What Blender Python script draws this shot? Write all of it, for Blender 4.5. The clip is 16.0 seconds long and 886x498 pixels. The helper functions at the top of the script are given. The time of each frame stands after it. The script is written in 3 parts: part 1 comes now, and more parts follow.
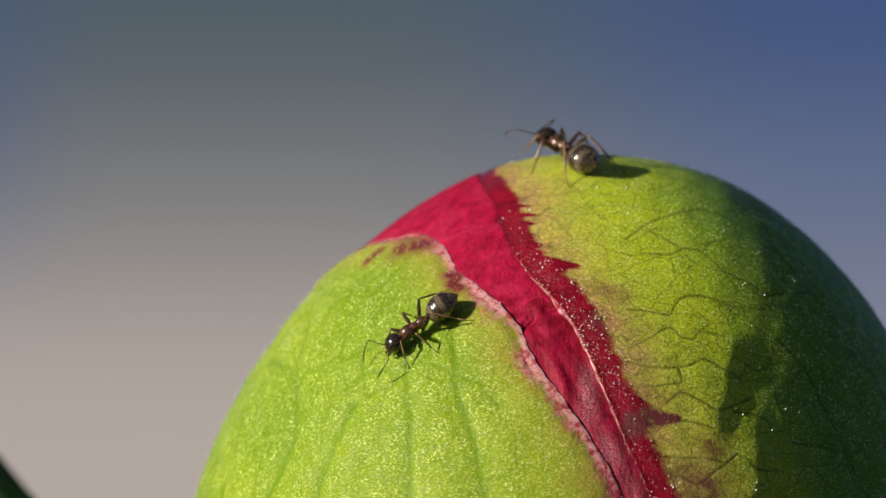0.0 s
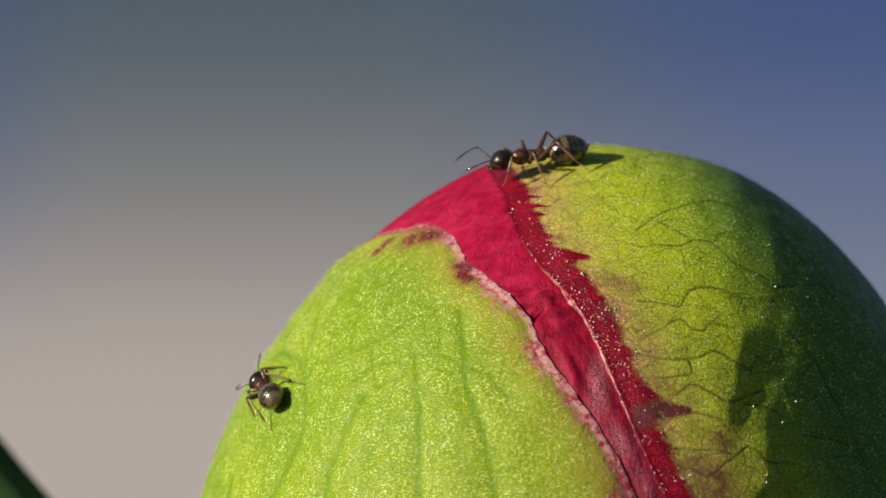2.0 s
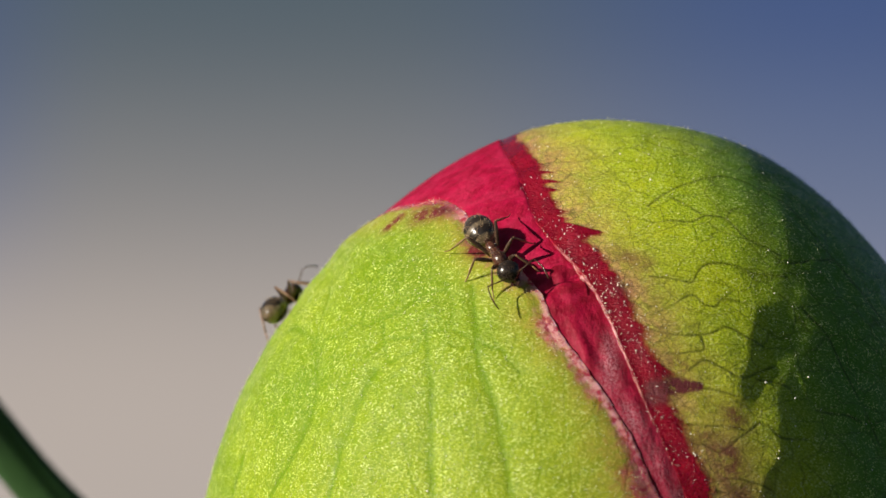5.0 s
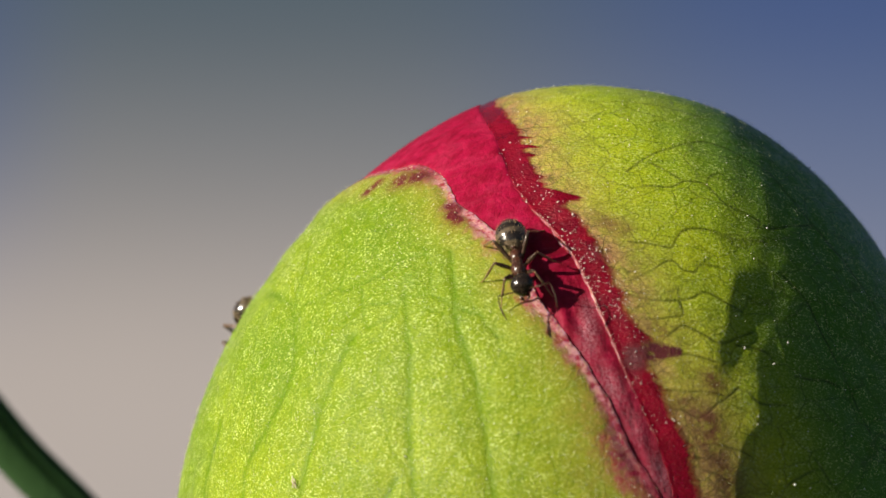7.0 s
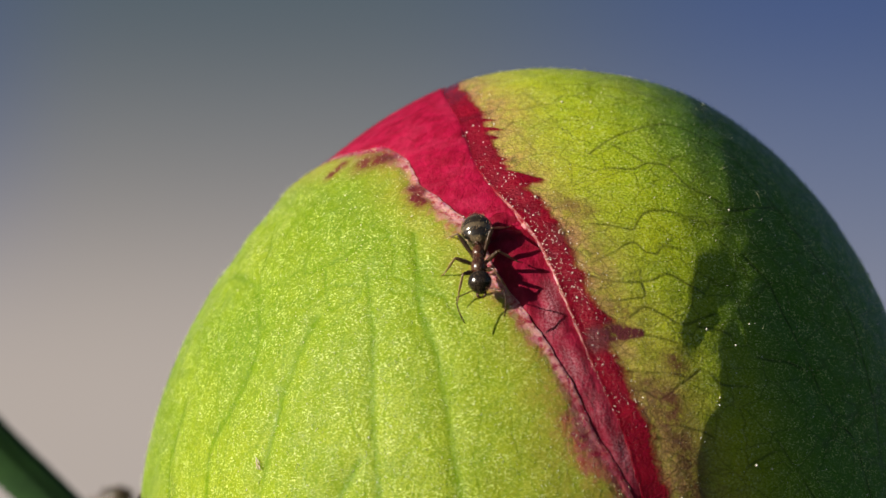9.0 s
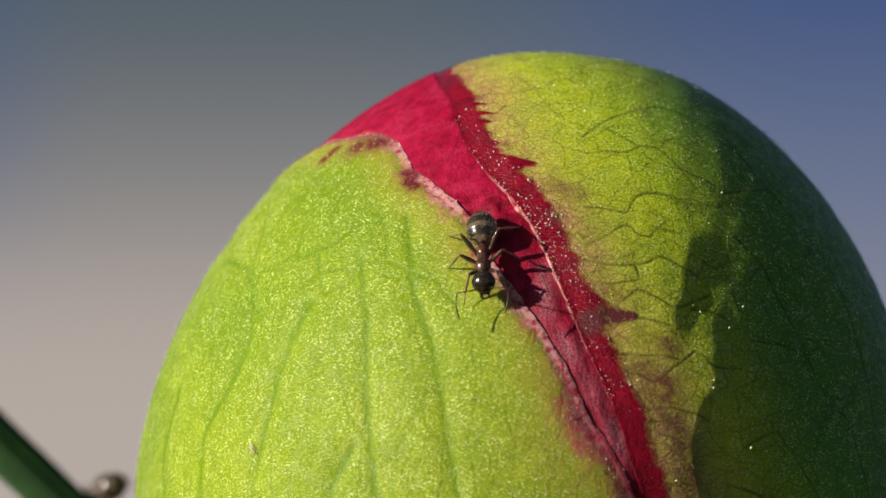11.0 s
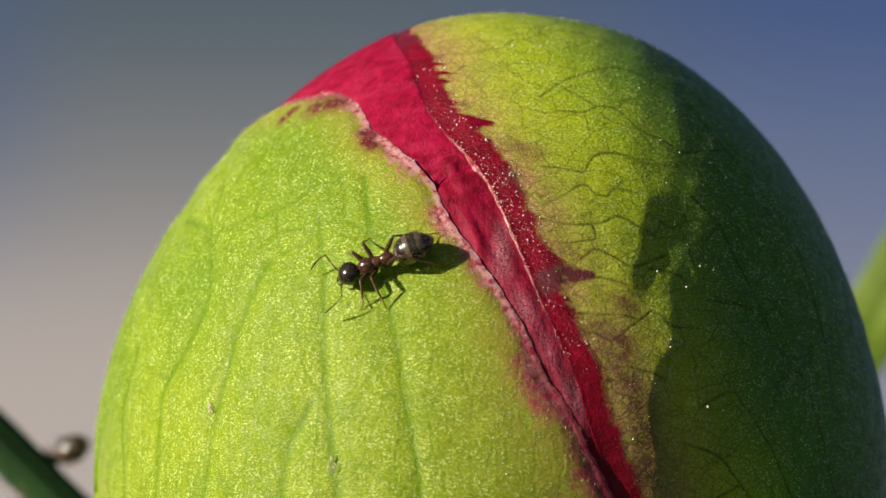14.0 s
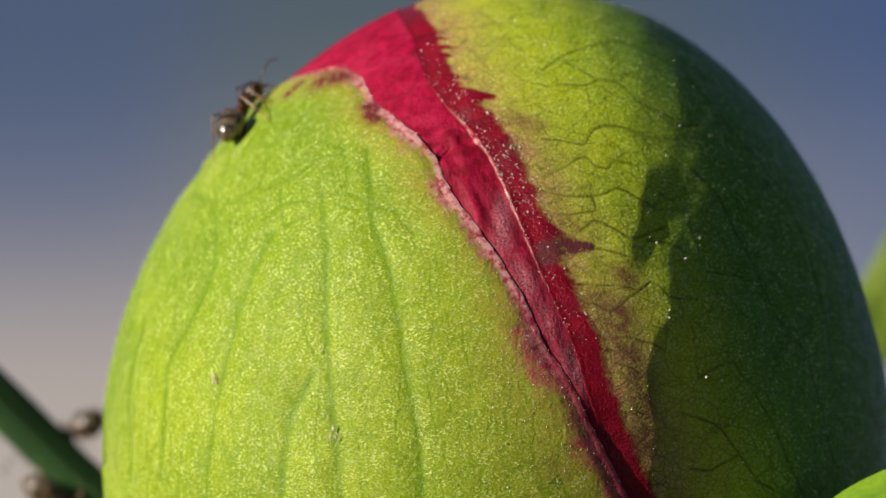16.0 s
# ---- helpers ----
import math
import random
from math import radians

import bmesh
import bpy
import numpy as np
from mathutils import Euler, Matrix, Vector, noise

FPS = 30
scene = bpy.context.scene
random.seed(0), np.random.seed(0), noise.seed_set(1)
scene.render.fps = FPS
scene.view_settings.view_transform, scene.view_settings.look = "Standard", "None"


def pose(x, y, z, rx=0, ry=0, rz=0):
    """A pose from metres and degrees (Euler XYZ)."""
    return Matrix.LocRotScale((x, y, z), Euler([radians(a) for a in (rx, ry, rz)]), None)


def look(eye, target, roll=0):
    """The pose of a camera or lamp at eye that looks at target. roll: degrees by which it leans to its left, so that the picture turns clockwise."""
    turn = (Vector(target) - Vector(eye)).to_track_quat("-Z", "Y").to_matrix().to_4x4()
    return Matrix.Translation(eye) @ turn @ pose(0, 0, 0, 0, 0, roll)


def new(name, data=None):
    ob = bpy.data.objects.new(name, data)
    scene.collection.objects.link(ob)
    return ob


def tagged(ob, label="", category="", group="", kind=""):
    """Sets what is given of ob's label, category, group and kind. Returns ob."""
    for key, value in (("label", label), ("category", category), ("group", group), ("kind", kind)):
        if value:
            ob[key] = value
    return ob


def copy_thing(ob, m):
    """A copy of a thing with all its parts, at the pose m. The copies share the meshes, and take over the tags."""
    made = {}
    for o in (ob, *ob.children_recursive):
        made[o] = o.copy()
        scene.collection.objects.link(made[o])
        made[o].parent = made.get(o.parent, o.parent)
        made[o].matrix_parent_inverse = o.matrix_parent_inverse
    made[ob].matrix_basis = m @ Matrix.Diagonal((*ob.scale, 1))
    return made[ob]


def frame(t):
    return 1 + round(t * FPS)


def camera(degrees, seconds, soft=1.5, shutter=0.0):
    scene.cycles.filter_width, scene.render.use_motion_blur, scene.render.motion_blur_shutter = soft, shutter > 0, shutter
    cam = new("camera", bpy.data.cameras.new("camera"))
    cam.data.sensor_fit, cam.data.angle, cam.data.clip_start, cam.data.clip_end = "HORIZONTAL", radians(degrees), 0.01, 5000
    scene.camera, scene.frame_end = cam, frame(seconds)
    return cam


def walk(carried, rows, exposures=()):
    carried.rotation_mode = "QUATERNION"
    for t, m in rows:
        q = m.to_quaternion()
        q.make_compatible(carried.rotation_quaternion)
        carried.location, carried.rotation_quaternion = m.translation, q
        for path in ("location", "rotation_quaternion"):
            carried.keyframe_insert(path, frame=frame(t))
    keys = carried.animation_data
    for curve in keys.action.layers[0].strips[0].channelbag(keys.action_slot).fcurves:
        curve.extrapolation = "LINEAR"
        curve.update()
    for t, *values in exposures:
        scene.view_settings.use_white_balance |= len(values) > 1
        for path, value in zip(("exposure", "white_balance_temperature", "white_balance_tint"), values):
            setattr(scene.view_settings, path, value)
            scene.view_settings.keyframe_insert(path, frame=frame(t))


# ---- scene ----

MM = 0.001
HEIGHT = 0.70  # the bud's widest girth above the ground

# camera: a long macro lens, hand-held, drifting down and across the bud
cam = camera(3.5, 16.0)
cam.data.dof.use_dof = True
cam.data.dof.focus_distance = 0.665
cam.data.dof.aperture_fstop = 62.0
EYES = [  # seconds, place in mm, turn to the left and roll in degrees
    (0, -6.351, -679.5, 17.925, 0.00, 0.07), (0.5, -6.520, -679.5, 17.427, 0.00, 0.12), (1, -6.659, -679.3, 17.394, 0.00, 0.18),
    (1.5, -6.885, -679.9, 17.490, 0.00, 0.25), (2, -6.798, -677.4, 17.500, 0.00, 0.21), (2.5, -7.000, -678.5, 17.493, 0.00, 0.07),
    (3, -7.567, -677.1, 17.300, 0.00, 0.03), (3.5, -7.546, -675.9, 16.916, 0.00, 0.15), (6, -6.787, -675.8, 15.902, 0.00, 0.28),
    (6.5, -6.418, -674.2, 15.075, 0.00, 0.32), (7, -6.339, -674.6, 14.780, 0.00, 0.28), (7.5, -6.177, -674.7, 14.896, 0.00, 0.29),
    (8, -5.570, -675.8, 14.394, 0.00, 0.27), (8.5, -4.945, -677.3, 14.151, 0.00, 0.27), (11, -4.342, -677.4, 13.233, 0.00, -0.06),
    (11.5, -4.472, -676.9, 13.353, 0.00, -0.08), (12, -4.479, -677.5, 13.449, 0.00, -0.08), (12.5, -4.260, -677.2, 13.151, 0.00, 0.03),
    (13, -3.733, -677.2, 12.426, 0.00, 0.02), (13.5, -3.150, -676.8, 11.926, 0.02, 0.09), (14, -2.398, -678.6, 11.370, 0.06, -0.00),
    (14.5, -2.252, -680.0, 10.839, 0.16, 0.00), (15, -1.918, -681.8, 10.117, 0.32, 0.02), (15.5, -1.875, -682.7, 10.252, 0.58, -0.01),
    (16, -2.390, -684.5, 10.063, 0.88, -0.04),
]
REACH = 666.0  # from the lens to the front of the bud
LEAN = ((0, 3.5, 7, 13.5, 16), (0.0, -0.05, -0.11, -0.09, 0.14))  # seconds, upward tilt in degrees


def eye(t, x, y, z, turn, roll):
    lean = float(np.interp(t, *LEAN))
    swing, drop = REACH * math.tan(radians(turn)), REACH * math.tan(radians(lean))
    return pose((x + swing) * MM, y * MM, HEIGHT + (z - drop) * MM, 90 + lean, 0, turn) @ pose(0, 0, 0, 0, 0, roll)


walk(cam, [(row[0], eye(*row)) for row in EYES],
     [(0, 0.37), (1.5, 0.36), (2.5, 0.42), (6.5, 0.48), (8, 0.46), (11, 0.42), (13.5, 0.44), (14.5, 0.46), (16, 0.42)])

# ---- light: low morning sun from the left, open sky ----
SUN = Vector((-0.84, -0.41, 0.34)).normalized()
world = bpy.data.worlds.new("world")
scene.world = world
world.use_nodes = True
wn = world.node_tree.nodes
sky = wn.new("ShaderNodeTexSky")
sky.sky_type = "NISHITA"
sky.sun_disc = False
sky.sun_elevation = math.asin(SUN.z)
sky.sun_rotation = math.atan2(SUN.x, SUN.y)
wn["Background"].inputs["Strength"].default_value = 0.032
world.node_tree.links.new(sky.outputs["Color"], wn["Background"].inputs["Color"])
sun = new("sun", bpy.data.lights.new("sun", "SUN"))
sun.data.energy, sun.data.angle, sun.data.color = 4.6, radians(0.53), (1.0, 0.93, 0.80)
sun.matrix_world = look(SUN * 3 + Vector((0, 0, HEIGHT)), (0, 0, HEIGHT))


# ---- materials ----
class Mat:
    """A node material with short helpers; lengths in its textures are millimetres."""

    def __init__(self, name, rough=0.5, spec=0.5, metal=0.0):
        self.m = bpy.data.materials.new(name)
        self.m.use_nodes = True
        self.t = self.m.node_tree
        self.p = self.t.nodes["Principled BSDF"]
        self.p.inputs["Roughness"].default_value = rough
        self.p.inputs["Specular IOR Level"].default_value = spec
        self.p.inputs["Metallic"].default_value = metal
        self.co = self.t.nodes.new("ShaderNodeTexCoord").outputs["Object"]

    def node(self, kind, **values):
        n = self.t.nodes.new("ShaderNode" + kind)
        for k, v in values.items():
            self.put(n.inputs[k.replace("_", " ")], v)
        return n

    def put(self, socket, v):
        if isinstance(v, bpy.types.NodeSocket):
            self.t.links.new(v, socket)
        elif isinstance(v, tuple) and len(v) == 3 and socket.type == "RGBA":
            socket.default_value = (*v, 1)
        else:
            socket.default_value = v

    def scaled(self, sx, sy=None, sz=None):
        n = self.node("Mapping", Vector=self.co)
        n.inputs["Scale"].default_value = (sx / MM, (sy or sx) / MM, (sz or sx) / MM)
        return n.outputs["Vector"]

    def noise(self, scale, detail=3.0, rough=0.55, vec=None):
        return self.node("TexNoise", Vector=vec or self.scaled(1), Scale=scale, Detail=detail, Roughness=rough).outputs["Fac"]

    def cells(self, scale, vec=None, feature="DISTANCE_TO_EDGE"):
        n = self.t.nodes.new("ShaderNodeTexVoronoi")
        n.feature = feature
        self.put(n.inputs["Vector"], vec or self.scaled(1))
        self.put(n.inputs["Scale"], scale)
        return n.outputs["Distance"]

    def attr(self, name):
        n = self.t.nodes.new("ShaderNodeAttribute")
        n.attribute_name = name
        return n.outputs["Fac"]

    def ramp(self, fac, a, b, lo=0.0, hi=1.0):
        n = self.t.nodes.new("ShaderNodeMapRange")
        n.interpolation_type = "SMOOTHSTEP"
        for k, v in zip(("Value", "From Min", "From Max", "To Min", "To Max"), (fac, a, b, lo, hi)):
            self.put(n.inputs[k], v)
        return n.outputs["Result"]

    def op(self, kind, a, b=0.0):
        n = self.t.nodes.new("ShaderNodeMath")
        n.operation = kind
        self.put(n.inputs[0], a)
        self.put(n.inputs[1], b)
        return n.outputs[0]

    def mix(self, fac, a, b):
        n = self.t.nodes.new("ShaderNodeMix")
        n.data_type = "RGBA"
        self.put(n.inputs[0], fac)
        self.put(n.inputs[6], a)
        self.put(n.inputs[7], b)
        return n.outputs[2]

    def colour(self, c):
        self.put(self.p.inputs["Base Color"], c)
        return self

    def bump(self, height, depth, strength=1.0, after=None):
        n = self.node("Bump", Height=height, Strength=strength, Distance=depth * MM)
        if after:
            self.put(n.inputs["Normal"], after)
        self.put(self.p.inputs["Normal"], n.outputs["Normal"])
        return n.outputs["Normal"]


def sepal_material(name, young, old, green, rim, tan, fine_veins, vein_depth, vein_hue, cell, soft, blotch, glow, vein_wide):
    """Green sepal skin: 'red' pigment at the rim, 'tan' blush beyond it, 'vein' and 'spot' lines, a grain of tiny
    shining cells, their glints also painted as pale flecks.
    """
    m = Mat(name, 0.3, 0.5)
    m.p.inputs["Subsurface Weight"].default_value = glow
    m.p.inputs["Subsurface Radius"].default_value = (0.8, 1.0, 0.12)
    m.p.inputs["Subsurface Scale"].default_value = 0.7 * MM
    c = m.mix(m.ramp(m.noise(0.22, 3), 0.35, 0.68), young, old)
    c = m.mix(m.attr("shade_green"), c, green)
    c = m.mix(m.ramp(m.noise(0.9, 3, 0.6), 0.42, 0.66, 0.0, 0.18), c, green)
    grain = m.noise(9.5, 2, 0.7, m.scaled(0.8, 0.8, 1.25))
    c = m.mix(m.ramp(grain, 0.38, 0.52, 0.52, 0.0), c, (0.09, 0.19, 0.004))
    c = m.mix(m.op("MULTIPLY", m.ramp(grain, 0.54, 0.65, 0.0, 0.85), m.ramp(m.noise(1.3, 3, 0.6), 0.36, 0.62, 0.3, 1.0)), c, (0.66, 0.75, 0.27))
    wob = m.t.nodes.new("ShaderNodeVectorMath")
    wob.operation = "MULTIPLY_ADD"
    dist = m.node("TexNoise", Vector=m.scaled(1), Scale=1.1, Detail=3.0)
    m.put(wob.inputs[0], dist.outputs["Color"])
    wob.inputs[1].default_value = (0.5, 0.5, 0.5)
    m.put(wob.inputs[2], m.scaled(1))
    wide = m.node("Mapping", Vector=wob.outputs[0])
    wide.inputs["Scale"].default_value = cell
    line = m.ramp(m.cells(0.62, wide.outputs["Vector"]), 0.0, vein_wide, 1.0, 0.0)
    twig = m.ramp(m.cells(1.5, wob.outputs[0]), 0.0, 0.05, 1.0, 0.0)
    mesh = m.ramp(m.cells(3.4, wob.outputs[0]), 0.0, 0.12, 1.0, 0.0)
    blush = m.attr("tan")
    mottle = m.noise(1.7, 4, 0.65)
    c = m.mix(m.op("MULTIPLY", blush, m.ramp(mottle, 0.28, 0.62, 0.5, 1.0)), c, tan)
    dark = m.mix(vein_depth, c, vein_hue)
    v = m.op("MAXIMUM", m.attr("vein"), m.op("MULTIPLY", line, fine_veins))
    v = m.op("MAXIMUM", v, m.op("MULTIPLY", twig, m.op("MULTIPLY", blush, 0.95)))
    v = m.op("MAXIMUM", v, m.op("MULTIPLY", mesh, m.op("MULTIPLY", blush, 0.55)))
    c = m.mix(v, c, dark)
    spot = m.op("MULTIPLY", m.attr("spot"), m.ramp(m.noise(2.6, 5, 0.75), 0.38, 0.56, 0.35, 1.0))
    red = m.op("ADD", m.attr("red"), m.op("MULTIPLY", m.op("SUBTRACT", m.noise(2.4, 4, 0.65), 0.5), soft))
    edge = m.ramp(red, 0.5 - 0.28 * soft - 0.05, 0.5 + 0.28 * soft + 0.05)
    rimc = m.mix(m.ramp(m.noise(1.1, 3), 0.3, 0.7), rim, tuple(0.62 * v for v in rim))
    rimc = m.mix(m.op("MULTIPLY", m.attr("pale"), m.ramp(m.noise(2.6, 4, 0.7), 0.36, 0.56, 0.0, 1.0)), rimc, (0.62, 0.31, 0.31))
    c = m.mix(edge, c, rimc)
    c = m.mix(spot, c, blotch)
    m.colour(c)
    wet = m.op("MULTIPLY", edge, m.op("SUBTRACT", 1.0, m.attr("pale")))
    fleck = m.noise(1.5, 3, 0.6)
    m.put(m.p.inputs["Roughness"], m.op("SUBTRACT", m.ramp(fleck, 0.3, 0.7, 0.32, 0.46), m.op("MULTIPLY", wet, 0.20)))
    m.put(m.p.inputs["Specular IOR Level"], m.op("ADD", m.ramp(fleck, 0.35, 0.65, 0.20, 0.08), m.op("MULTIPLY", wet, 0.2)))
    n0 = m.bump(m.op("SUBTRACT", 1.0, line), 0.22 * vein_wide, 0.5)
    n1 = m.bump(grain, 0.065, 0.85, n0)
    patch = m.ramp(m.noise(0.45, 3, 0.6), 0.36, 0.62, 0.25, 1.0)
    n2 = m.bump(m.op("MULTIPLY", m.cells(5.0, m.scaled(0.8, 0.8, 1.25), "F1"), patch), 0.025, 0.6, n1)
    m.bump(m.op("MULTIPLY", m.noise(5.5, 3, 0.7), wet), 0.06, 0.9, n2)
    return m.m


left_skin = sepal_material("sepal_skin_bright", (0.304, 0.377, 0.017), (0.238, 0.317, 0.012), (0.168, 0.263, 0.008), (0.42, 0.03, 0.07), (0.37, 0.22, 0.06), 0.36, 0.82, (0.118, 0.218, 0.002), (1.15, 1.15, 0.42), 1.1, (0.15, 0.022, 0.026), 0.35, 0.085)
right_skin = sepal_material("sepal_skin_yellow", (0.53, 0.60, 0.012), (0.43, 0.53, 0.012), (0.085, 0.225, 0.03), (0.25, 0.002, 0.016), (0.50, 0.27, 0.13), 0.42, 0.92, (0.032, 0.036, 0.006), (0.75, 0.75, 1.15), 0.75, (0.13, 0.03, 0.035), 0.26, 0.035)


def petal_material():
    m = Mat("petal_skin", 0.55, 0.16)
    streak = m.noise(1.6, 4, 0.6, m.scaled(1.2, 1.2, 0.35))
    c = m.mix(m.ramp(streak, 0.3, 0.7), (0.38, 0.004, 0.044), (0.23, 0.001, 0.019))
    veil = m.noise(0.8, 4, 0.65, m.scaled(0.7, 1, 1.3))
    c = m.mix(m.ramp(veil, 0.46, 0.62, 0.0, 0.4), c, (0.46, 0.022, 0.075))
    c = m.mix(m.ramp(m.cells(0.9), 0.0, 0.03, 0.35, 0.0), c, (0.16, 0.002, 0.012))
    c = m.mix(m.op("MULTIPLY", m.attr("deep"), m.ramp(m.noise(1.3, 3), 0.3, 0.6, 0.9, 0.3)), c, (0.16, 0.001, 0.011))
    fine = m.noise(9, 3, 0.65)
    c = m.mix(m.ramp(fine, 0.55, 0.75, 0, 0.35), c, (0.46, 0.05, 0.10))
    satin = m.op("MULTIPLY", m.attr("gloss_tint"), m.ramp(m.noise(13, 3, 0.7), 0.42, 0.6, 0.05, 1.0))
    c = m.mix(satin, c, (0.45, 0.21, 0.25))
    m.colour(c)
    n = m.bump(fine, 0.04, 0.7)
    n = m.bump(streak, 0.10, 0.6, n)
    m.bump(m.noise(0.55, 4, 0.6, m.scaled(1.4, 1.4, 0.5)), 0.35, 0.6, n)
    return m.m


petal_skin = petal_material()


def hair_material():
    m = Mat("hair_skin", 0.25, 0.6)
    m.colour(m.mix(m.ramp(m.noise(3, 2), 0.3, 0.7), (0.62, 0.66, 0.34), (0.74, 0.76, 0.50)))
    return m.m


hair_skin = hair_material()
scar_skin = Mat("scar_skin", 0.7, 0.2)
scar_skin = scar_skin.colour(scar_skin.mix(scar_skin.ramp(scar_skin.noise(4, 3), 0.35, 0.65), (0.80, 0.74, 0.60), (0.50, 0.38, 0.26))).m
bead_skin = Mat("bead_skin", 0.3, 0.4)
bead_skin = bead_skin.colour(bead_skin.mix(bead_skin.noise(3, 2), (0.92, 0.88, 0.76), (0.88, 0.80, 0.70))).m


def leaf_material(name, a, b, rough=0.45):
    m = Mat(name, rough, 0.4)
    c = m.mix(m.ramp(m.noise(0.35, 4), 0.3, 0.7), a, b)
    c = m.mix(m.ramp(m.noise(4, 3), 0.4, 0.8, 0, 0.35), c, tuple(1.5 * v for v in a))
    m.colour(c)
    m.bump(m.noise(3.0, 4), 0.08, 0.6)
    return m.m


leaf_shaded = leaf_material("leaf_shaded", (0.03, 0.085, 0.018), (0.02, 0.06, 0.015), 0.8)
leaf_far_shaded = leaf_material("leaf_far_shaded", (0.12, 0.18, 0.008), (0.07, 0.12, 0.006), 0.7)
leaf_fresh = leaf_material("leaf_fresh", (0.22, 0.36, 0.02), (0.14, 0.27, 0.015))


def ant_material(name, a, b, rough, hair=0.0, rings=False):
    m = Mat(name, rough, 0.6)
    c = m.mix(m.ramp(m.noise(2.2, 3), 0.35, 0.7), a, b)
    if rings:
        w = m.t.nodes.new("ShaderNodeTexWave")
        w.bands_direction = "X"
        m.put(w.inputs["Vector"], m.scaled(1))
        w.inputs["Scale"].default_value = 0.5
        w.inputs["Distortion"].default_value = 0.6
        c = m.mix(m.ramp(w.outputs["Fac"], 0.5, 0.9, 0.0, 0.42), c, (0.24, 0.18, 0.11))
    hairs = m.noise(14, 2, 0.6, m.scaled(0.35, 1, 1))
    c = m.mix(m.ramp(hairs, 0.42, 0.7, 0.0, hair), c, (0.38, 0.27, 0.16))
    m.colour(c)
    m.p.inputs["Coat Weight"].default_value = 0.7 if rings else 0.0
    m.p.inputs["Coat Roughness"].default_value = 0.1
    m.bump(hairs, 0.02, 0.5)
    return m.m


ant_black = ant_material("ant_black", (0.010, 0.007, 0.006), (0.020, 0.012, 0.008), 0.18, 0.08)
ant_gaster = ant_material("ant_gaster", (0.014, 0.010, 0.007), (0.034, 0.022, 0.013), 0.22, 0.07, True)
ant_brown = ant_material("ant_brown", (0.075, 0.020, 0.010), (0.032, 0.010, 0.007), 0.26, 0.2)
ant_leg = ant_material("ant_leg", (0.03, 0.014, 0.009), (0.075, 0.036, 0.020), 0.2, 0.15)
ant_shin = ant_material("ant_shin", (0.24, 0.13, 0.07), (0.13, 0.065, 0.035), 0.3, 0.25)
ant_foot = ant_material("ant_foot", (0.26, 0.13, 0.05), (0.18, 0.08, 0.03), 0.45)
bristle_skin = Mat("bristle_skin", 0.35, 0.5)
bristle_skin = bristle_skin.colour(bristle_skin.mix(bristle_skin.noise(2, 2), (0.42, 0.29, 0.16), (0.26, 0.16, 0.08))).m
eye_black = ant_material("eye_black", (0.008, 0.008, 0.008), (0.01, 0.01, 0.01), 0.12)


def backdrop_material():
    """A glowing sheet for the wholly unfocused distance: blue shade painted above, pale dry ground below."""
    m = bpy.data.materials.new("distance")
    m.use_nodes = True
    t = m.node_tree
    t.nodes.clear()
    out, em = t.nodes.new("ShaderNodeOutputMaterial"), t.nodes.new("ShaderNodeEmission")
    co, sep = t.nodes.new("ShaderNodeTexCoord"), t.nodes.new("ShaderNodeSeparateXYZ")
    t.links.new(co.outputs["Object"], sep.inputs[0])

    def rise(a, b, socket):
        n = t.nodes.new("ShaderNodeMapRange")
        n.interpolation_type = "SMOOTHERSTEP"
        t.links.new(socket, n.inputs["Value"])
        n.inputs["From Min"].default_value, n.inputs["From Max"].default_value = a, b
        return n.outputs["Result"]

    def mix(f, a, b):
        n = t.nodes.new("ShaderNodeMix")
        n.data_type = "RGBA"
        t.links.new(f, n.inputs[0])
        for i, v in ((6, a), (7, b)):
            if isinstance(v, tuple):
                n.inputs[i].default_value = (*v, 1)
            else:
                t.links.new(v, n.inputs[i])
        return n.outputs[2]

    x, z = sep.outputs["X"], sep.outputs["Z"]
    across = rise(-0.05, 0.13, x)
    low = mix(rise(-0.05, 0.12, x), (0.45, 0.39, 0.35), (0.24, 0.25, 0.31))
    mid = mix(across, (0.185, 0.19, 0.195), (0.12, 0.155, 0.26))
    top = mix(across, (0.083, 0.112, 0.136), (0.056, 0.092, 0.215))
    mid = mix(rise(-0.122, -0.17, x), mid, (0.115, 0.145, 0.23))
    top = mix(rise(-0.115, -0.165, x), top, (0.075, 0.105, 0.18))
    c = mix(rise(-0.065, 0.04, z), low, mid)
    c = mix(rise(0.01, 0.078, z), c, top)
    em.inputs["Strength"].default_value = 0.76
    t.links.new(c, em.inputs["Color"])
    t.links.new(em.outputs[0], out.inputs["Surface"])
    return m


def ground_material():
    m = Mat("low_greenery", 0.9, 0.2)
    c = m.mix(m.ramp(m.noise(0.004, 5), 0.35, 0.7), (0.030, 0.052, 0.018), (0.020, 0.036, 0.014))
    c = m.mix(m.ramp(m.noise(0.05, 4), 0.5, 0.75, 0, 0.4), c, (0.06, 0.06, 0.04))
    m.colour(c)
    m.bump(m.noise(0.06, 5), 8.0, 0.8)
    return m.m


# ---- mesh helpers ----
def part(name, data, material, parent=None, label=""):
    """A bmesh or mesh as one smooth object under a thing or part."""
    if isinstance(data, bmesh.types.BMesh):
        me = bpy.data.meshes.new(name)
        data.to_mesh(me)
        data.free()
    else:
        me = data
    if not me.materials:
        me.materials.append(material)
    me.shade_smooth()
    ob = new(name, me)
    ob.parent = parent
    return tagged(ob, label) if label else ob


